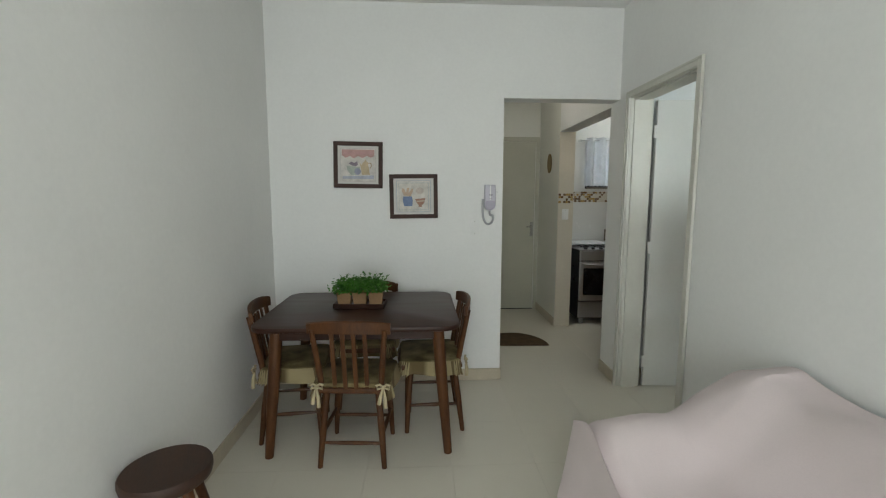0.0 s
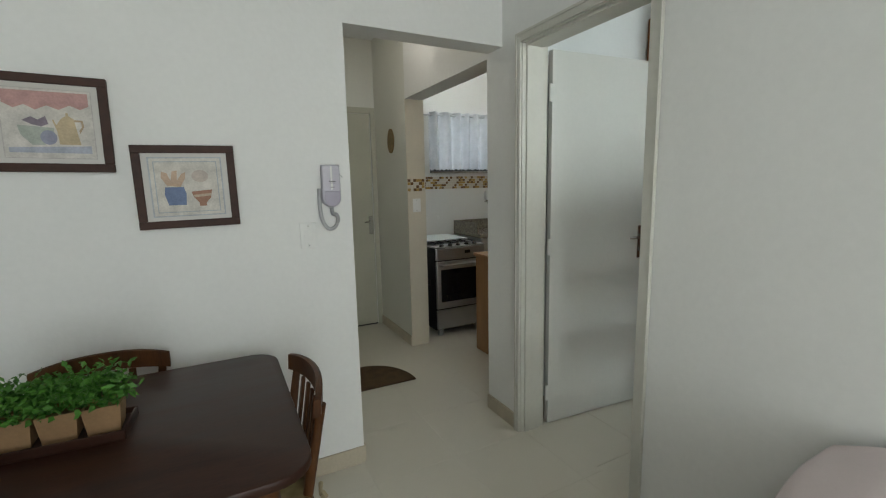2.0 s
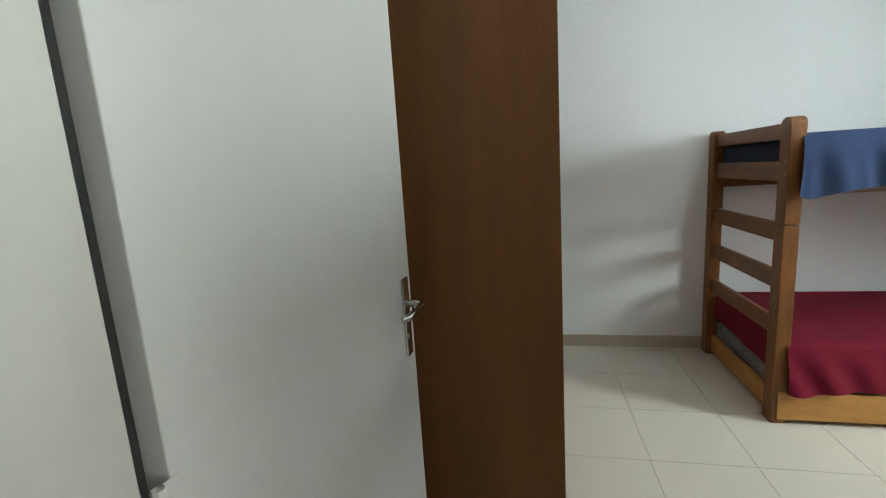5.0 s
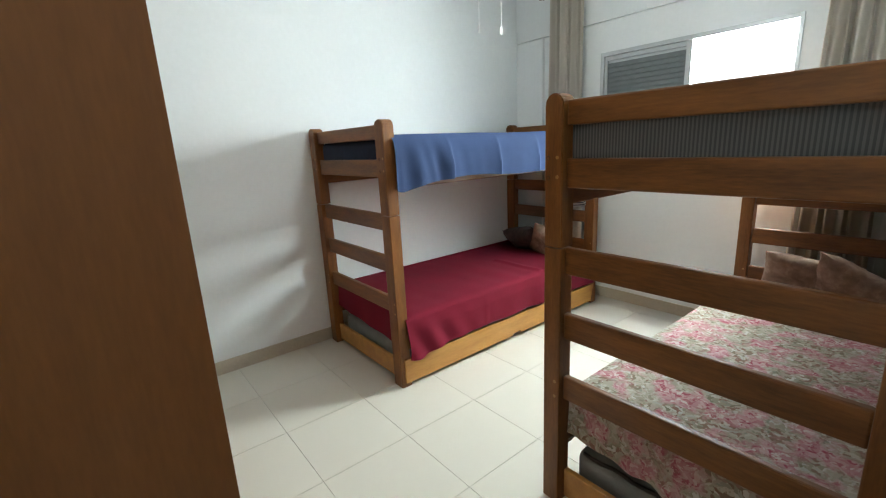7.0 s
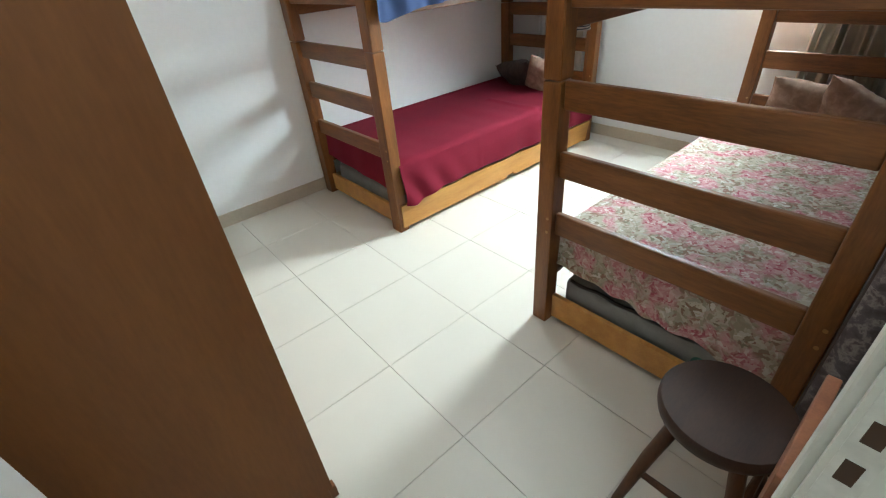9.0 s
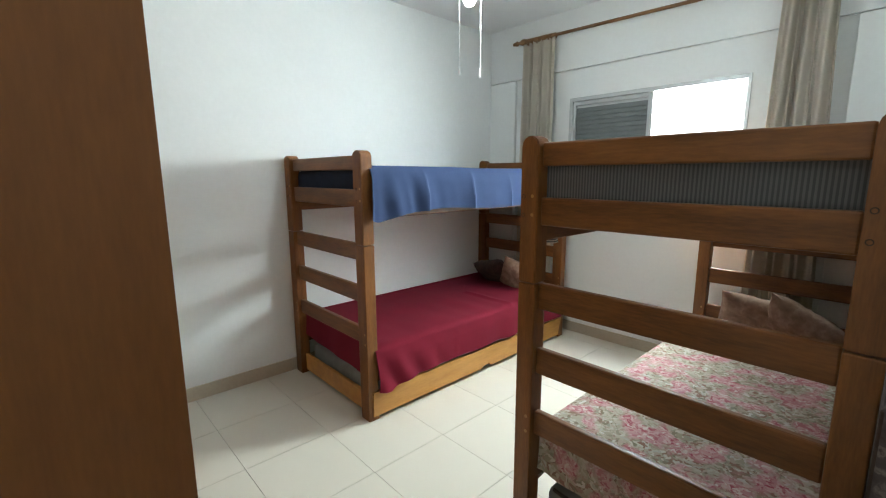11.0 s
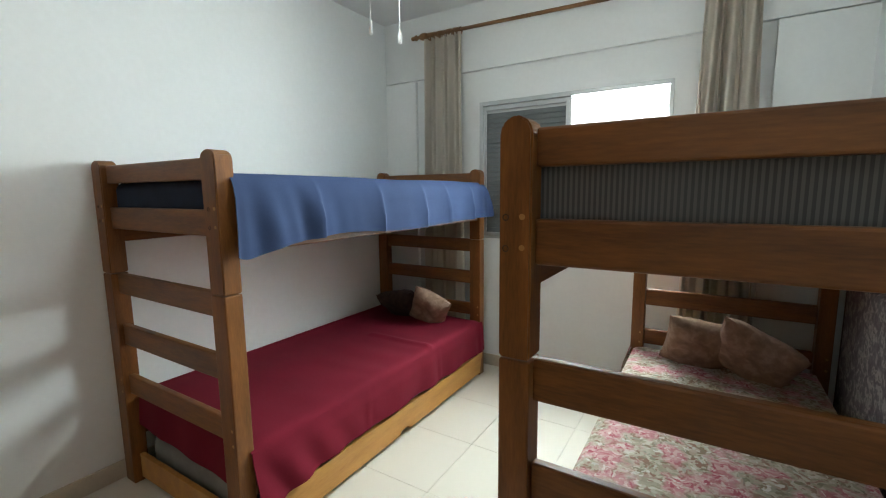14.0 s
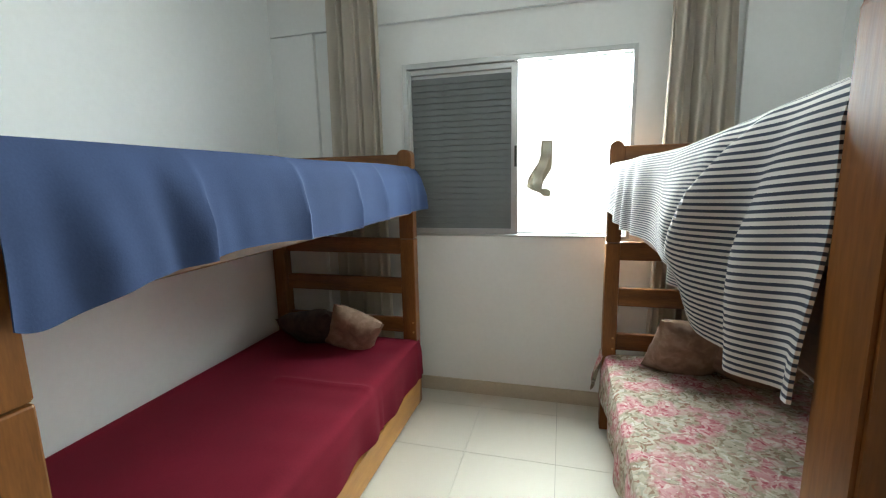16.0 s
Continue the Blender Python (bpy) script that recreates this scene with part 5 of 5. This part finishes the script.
# unseen ceiling lamps behind and above; the living room's is added as fill
for x, y in ((.1, .2), (1.0, 4.0), (2.4, 4.35)):
    la = thing("ceiling_lamp", (x, y, H), "unseen round white ceiling lamp with lit opal glass", "ceiling lamp", "ceiling lamps")
    part("base", turned([(.10, -.03), (.11, -.02), (.11, 0)], 28), WHITEP, la, smooth=True)
    part("shade", turned([(.01, -.085), (.06, -.078), (.09, -.055), (.098, -.03)], 28), LAMPG, la, smooth=True)

# doormat
mo = [(.595, 3.81), (1.21, 3.795)] + [(.9025 + .3075 * math.cos(math.pi * k / 20), 3.82 + .37 * math.sin(math.pi * k / 20)) for k in range(0, 21)]
tagged(part("doormat", prism(mo, .0, .012, .003), MATTE), "brown half-round coir doormat on the passage tiles", "doormat")

# oval plaque in the passage
ov = tagged(part("oval_plaque", turn_bm(prism([(a, b) for a, b in oval(0, 0, .075, .108, 32)], 0, .012, .003), pose(EX, 4.765, 1.812, 90, 0, -90)), mat("woven_gold_brown", (0.20, 0.135, 0.055), 0.6, vary=0.35, scale=40, fine=200, bump=0.1)),
            "brown and gold woven oval plaque on the passage wall", "wall plaque")

# ---- kitchen ----
stove = thing("stove", (1.745, 4.505, 0), "stainless steel gas stove with black glass oven door", "stove")
SW = .525
part("body", join(box(0, .02, .06, SW, .60, .84, .004)), BLACK, stove)
part("control_panel", box(.004, -.010, .725, SW - .004, .02, .835, .006), STEEL, stove)
part("oven_door", box(.004, -.014, .270, SW - .004, .018, .715, .006), STEEL, stove)
od = part("oven_window", box(.045, -.018, .335, SW - .045, -.014, .640, .003), OVENGLASS, stove, "black oven glass")
part("oven_handle", tube([(.035, -.014, .685), (.045, -.052, .685), (SW / 2, -.058, .685), (SW - .045, -.052, .685), (SW - .035, -.014, .685)], .011, 10), STEEL, stove, smooth=True)
part("drawer", box(.004, -.012, .075, SW - .004, .018, .255, .006), STEEL, stove)
part("display", box(.30, -.0125, .775, .36, -.010, .805, .001), BLACK, stove)
for k in range(5):
    part("knob", turn_bm(turned([(.021, 0), (.020, .018), (.014, .024), (.001, .025)], 16), pose(.075 + k * .088, .03, .848, 25)), BLACK, stove, smooth=True)
for fx in (.04, SW - .08):
    part("foot", box(fx, .03, 0, fx + .04, .07, .06), STEEL, stove)
    part("foot", box(fx, .52, 0, fx + .04, .56, .06), STEEL, stove)
part("hob", box(0, .0, .838, SW, .60, .852, .004), STEEL, stove)
for gy in (.20, .42):
    for gx in (.14, .365):
        part("burner", turned([(.034, .852), (.034, .864), (.022, .870), (.001, .870)], 18, gx, gy), BLACK, stove)
part("grate", boxes(*[(.05 + .08 * k, .10, .872, .058 + .08 * k, .54, .880) for k in range(6)], (.04, .10, .864, .47, .108, .872), (.04, .53, .864, .47, .538, .872)), BLACK, stove)
tagged(part("stove_cover_cloth", join(box(1.72, 4.70, .882, 2.20, 5.135, .892, .003), turn_bm(box(1.712, 4.70, .80, 1.720, 5.10, .892, .002), pose(0, 0, 0)))
            , mat("white_cover", (0.62, 0.66, 0.68), 0.6, vary=0.03, bump=0.02)), "white cover lying over the back of the hob", "stove cover")

cabl = thing("kitchen_cabinet", (1.925, 3.225, 0), "low oak veneer kitchen cabinet with a plain side panel", "kitchen cabinet", "kitchen cabinets")
part("side_panel", box(0, 0, .0, .018, .875, .815), KITW, cabl)
part("body", box(.018, 0, .06, .90, .855, .815), WHITEP, cabl)
part("worktop", box(-.014, -.02, .815, .92, .895, .842, .003), KITW, cabl)
part("door", box(.022, .857, .07, .455, .875, .805, .002), KITW, cabl)
part("door", box(.460, .857, .07, .898, .875, .805, .002), KITW, cabl)
cabu = thing("wall_cabinet", (1.95, 3.125, 1.575), "oak veneer wall cabinet hung over the low cabinet", "kitchen cabinet", "kitchen cabinets")
part("body", box(0, -.004, 0, .75, .795, .78, .002), KITW, cabu)
part("door", box(.004, .797, .004, .372, .813, .776, .002), KITW, cabu)
part("door", box(.376, .797, .004, .746, .813, .776, .002), KITW, cabu)
sink = thing("sink_cabinet", (2.31, 4.62, 0), "white sink cabinet under a granite worktop", "kitchen cabinet", "kitchen cabinets")
part("body", box(.02, .04, .08, 1.20, .52, .885), WHITEP, sink)
for k in range(3):
    part("door", box(.025 + k * .392, .02, .09, .411 + k * .392, .038, .875, .002), WHITEP, sink)
wt = tagged(part("granite_worktop", join(box(2.29, 4.60, .885, 3.54, 4.86, .925, .003), box(2.29, 4.86, .8851, 2.62, 5.145, .9249), box(3.05, 4.86, .8851, 3.54, 5.145, .9249), box(2.62, 5.06, .8851, 3.05, 5.145, .9249),
                                         box(2.29, 5.125, .925, 3.54, 5.146, 1.03, .002), box(2.29, 4.66, .925, 2.308, 5.125, 1.03, .002)), GRANITE), "granite worktop with an upstand, over a white cabinet", "worktop")
tagged(part("sink_bowl", boxes((2.62, 4.86, .76, 3.05, 5.06, .766), (2.62, 4.86, .766, 2.626, 5.06, .905), (3.044, 4.86, .766, 3.05, 5.06, .905), (2.626, 4.86, .766, 3.044, 4.866, .905), (2.626, 5.054, .766, 3.044, 5.06, .905)), STEEL), "stainless steel sink bowl set in a granite worktop", "sink")
tap = thing("tap", (2.70, KN, 1.22), "chrome wall tap over the sink", "tap")
part("spout", tube([(0, 0, 0), (0, -.05, 0), (0, -.07, -.02), (0, -.16, -.06), (0, -.18, -.13)], .010, 10), CHROME, tap, smooth=True)
part("handle", tube([(0, -.045, .0), (0, -.045, .05)], [.012, .016], 12), CHROME, tap, smooth=True)
part("filter", turned([(.03, .02), (.034, .03), (.034, .10), (.02, .12)], 18, 0, -.05), WHITEP, tap, smooth=True)

kc = thing("lace_curtain", (0, 0, 0), "short white lace curtain hanging on a thin rod", "curtain")


def lace(u, v):
    x = 1.985 + u * 1.35
    ph = u * math.pi * 2 * 11 + .8 * math.sin(u * 19)
    return (x, 5.090 + .034 * math.sin(ph), 2.150 - v * .575 - .012 * (.5 + .5 * math.sin(u * 260)) * (v > .97))


part("curtain_cloth", sheet(lace, 260, 14, .001), LACE, kc, smooth=True)
part("rod", tube([(1.92, 5.095, 2.118), (3.42, 5.095, 2.118)], .008, 8), ALU, kc, "thin metal rod")
part("bracket", boxes((1.92, 5.09, 2.10, 1.935, KN, 2.13)), ALU, kc)
part("window_bar", boxes((2.02, KN - .012, 1.535, 3.42, KN - .002, 1.575)), BLACK, kc, "dark strip under the window")

# mosaic band of little tiles
rnd = random.Random(5)
cols = [mat("mosaic_white", (0.62, 0.58, 0.50), 0.2, bump=0), mat("mosaic_gold", (0.42, 0.28, 0.10), 0.2, bump=0), mat("mosaic_brown", (0.17, 0.10, 0.05), 0.2, bump=0)]
mb = bmesh.new()


def mosaic(x, z, y):
    i, j = int(round(x / .026)), int(round(z / .026))
    d = (i + j) % 6
    k = 0 if d in (0, 5) else (1 if rnd.random() < .5 else 0)
    if (i - j) % 5 == 0 or rnd.random() < .12:
        k = 2
    n0 = len(mb.faces)
    add_box(mb, x, y - .004, z, x + .0235, y, z + .0235)
    mb.faces.ensure_lookup_table()
    for f in mb.faces[n0:]:
        f.material_index = k


for k in range(58):
    for j in range(5):
        mosaic(1.66 + .026 * k, 1.372 + .026 * j, KN)
for k in range(6):
    for j in range(4):
        mosaic(EX + .002 + .026 * k, 1.366 + .026 * j, 4.424)
band = tagged(part("mosaic_band", mb, cols), "band of white, gold and brown mosaic tiles", "mosaic tiles", kind="structure")

# ---- floor: base and tiles ----
floor = structure("floor_bedroom", boxes((EX2, BS - .16, -.12, BX + .15, BN + .12, -.006)), GROUT)
floor_living = structure("floor_living", boxes((WX - .15, SY - .15, -.12, EX2, 5.34, -.006), (EX2, BN + .12, -.12, KX + .12, KN + .14, -.006)), GROUT2)
P = .4500
made = {}


def lay(x0, y0, x1, y1, ox, oy, base, gap=.0005):
    i0, i1 = math.floor((x0 - ox) / P), math.ceil((x1 - ox) / P)
    j0, j1 = math.floor((y0 - oy) / P), math.ceil((y1 - oy) / P)
    for i in range(i0, i1):
        for j in range(j0, j1):
            a, b, c, d = ox + i * P + gap, oy + j * P + gap, ox + (i + 1) * P - gap, oy + (j + 1) * P - gap
            a, b, c, d = max(a, x0), max(b, y0), min(c, x1), min(d, y1)
            if c - a < .01 or d - b < .01:
                continue
            key = (round(c - a, 4), round(d - b, 4))
            if key not in made:
                bm = box(0, 0, -.006, key[0], key[1], 0)
                me = bpy.data.meshes.new("floor_tile")
                bm.to_mesh(me)
                bm.free()
                me.materials.append(TILE)
                made[key] = me
            t = new("floor_tile", made[key])
            t.parent = base
            t.location = (a, b, 0)


lay(EX2, BS, BX, BN, 2.396, 1.984, floor, .0012)
lay(WX, SY, EX, DY2, .13, 3.30, floor_living)
lay(.47, DY2, EX, 5.24, .13, 3.30, floor_living)
lay(EX, 3.20, EX2, 4.424, .13, 3.30, floor_living)
lay(EX2, BN + .12, KX, KN, .13, 3.30, floor_living)
lay(EX, 2.127, EX2, 2.868, .13, 3.30, floor_living)
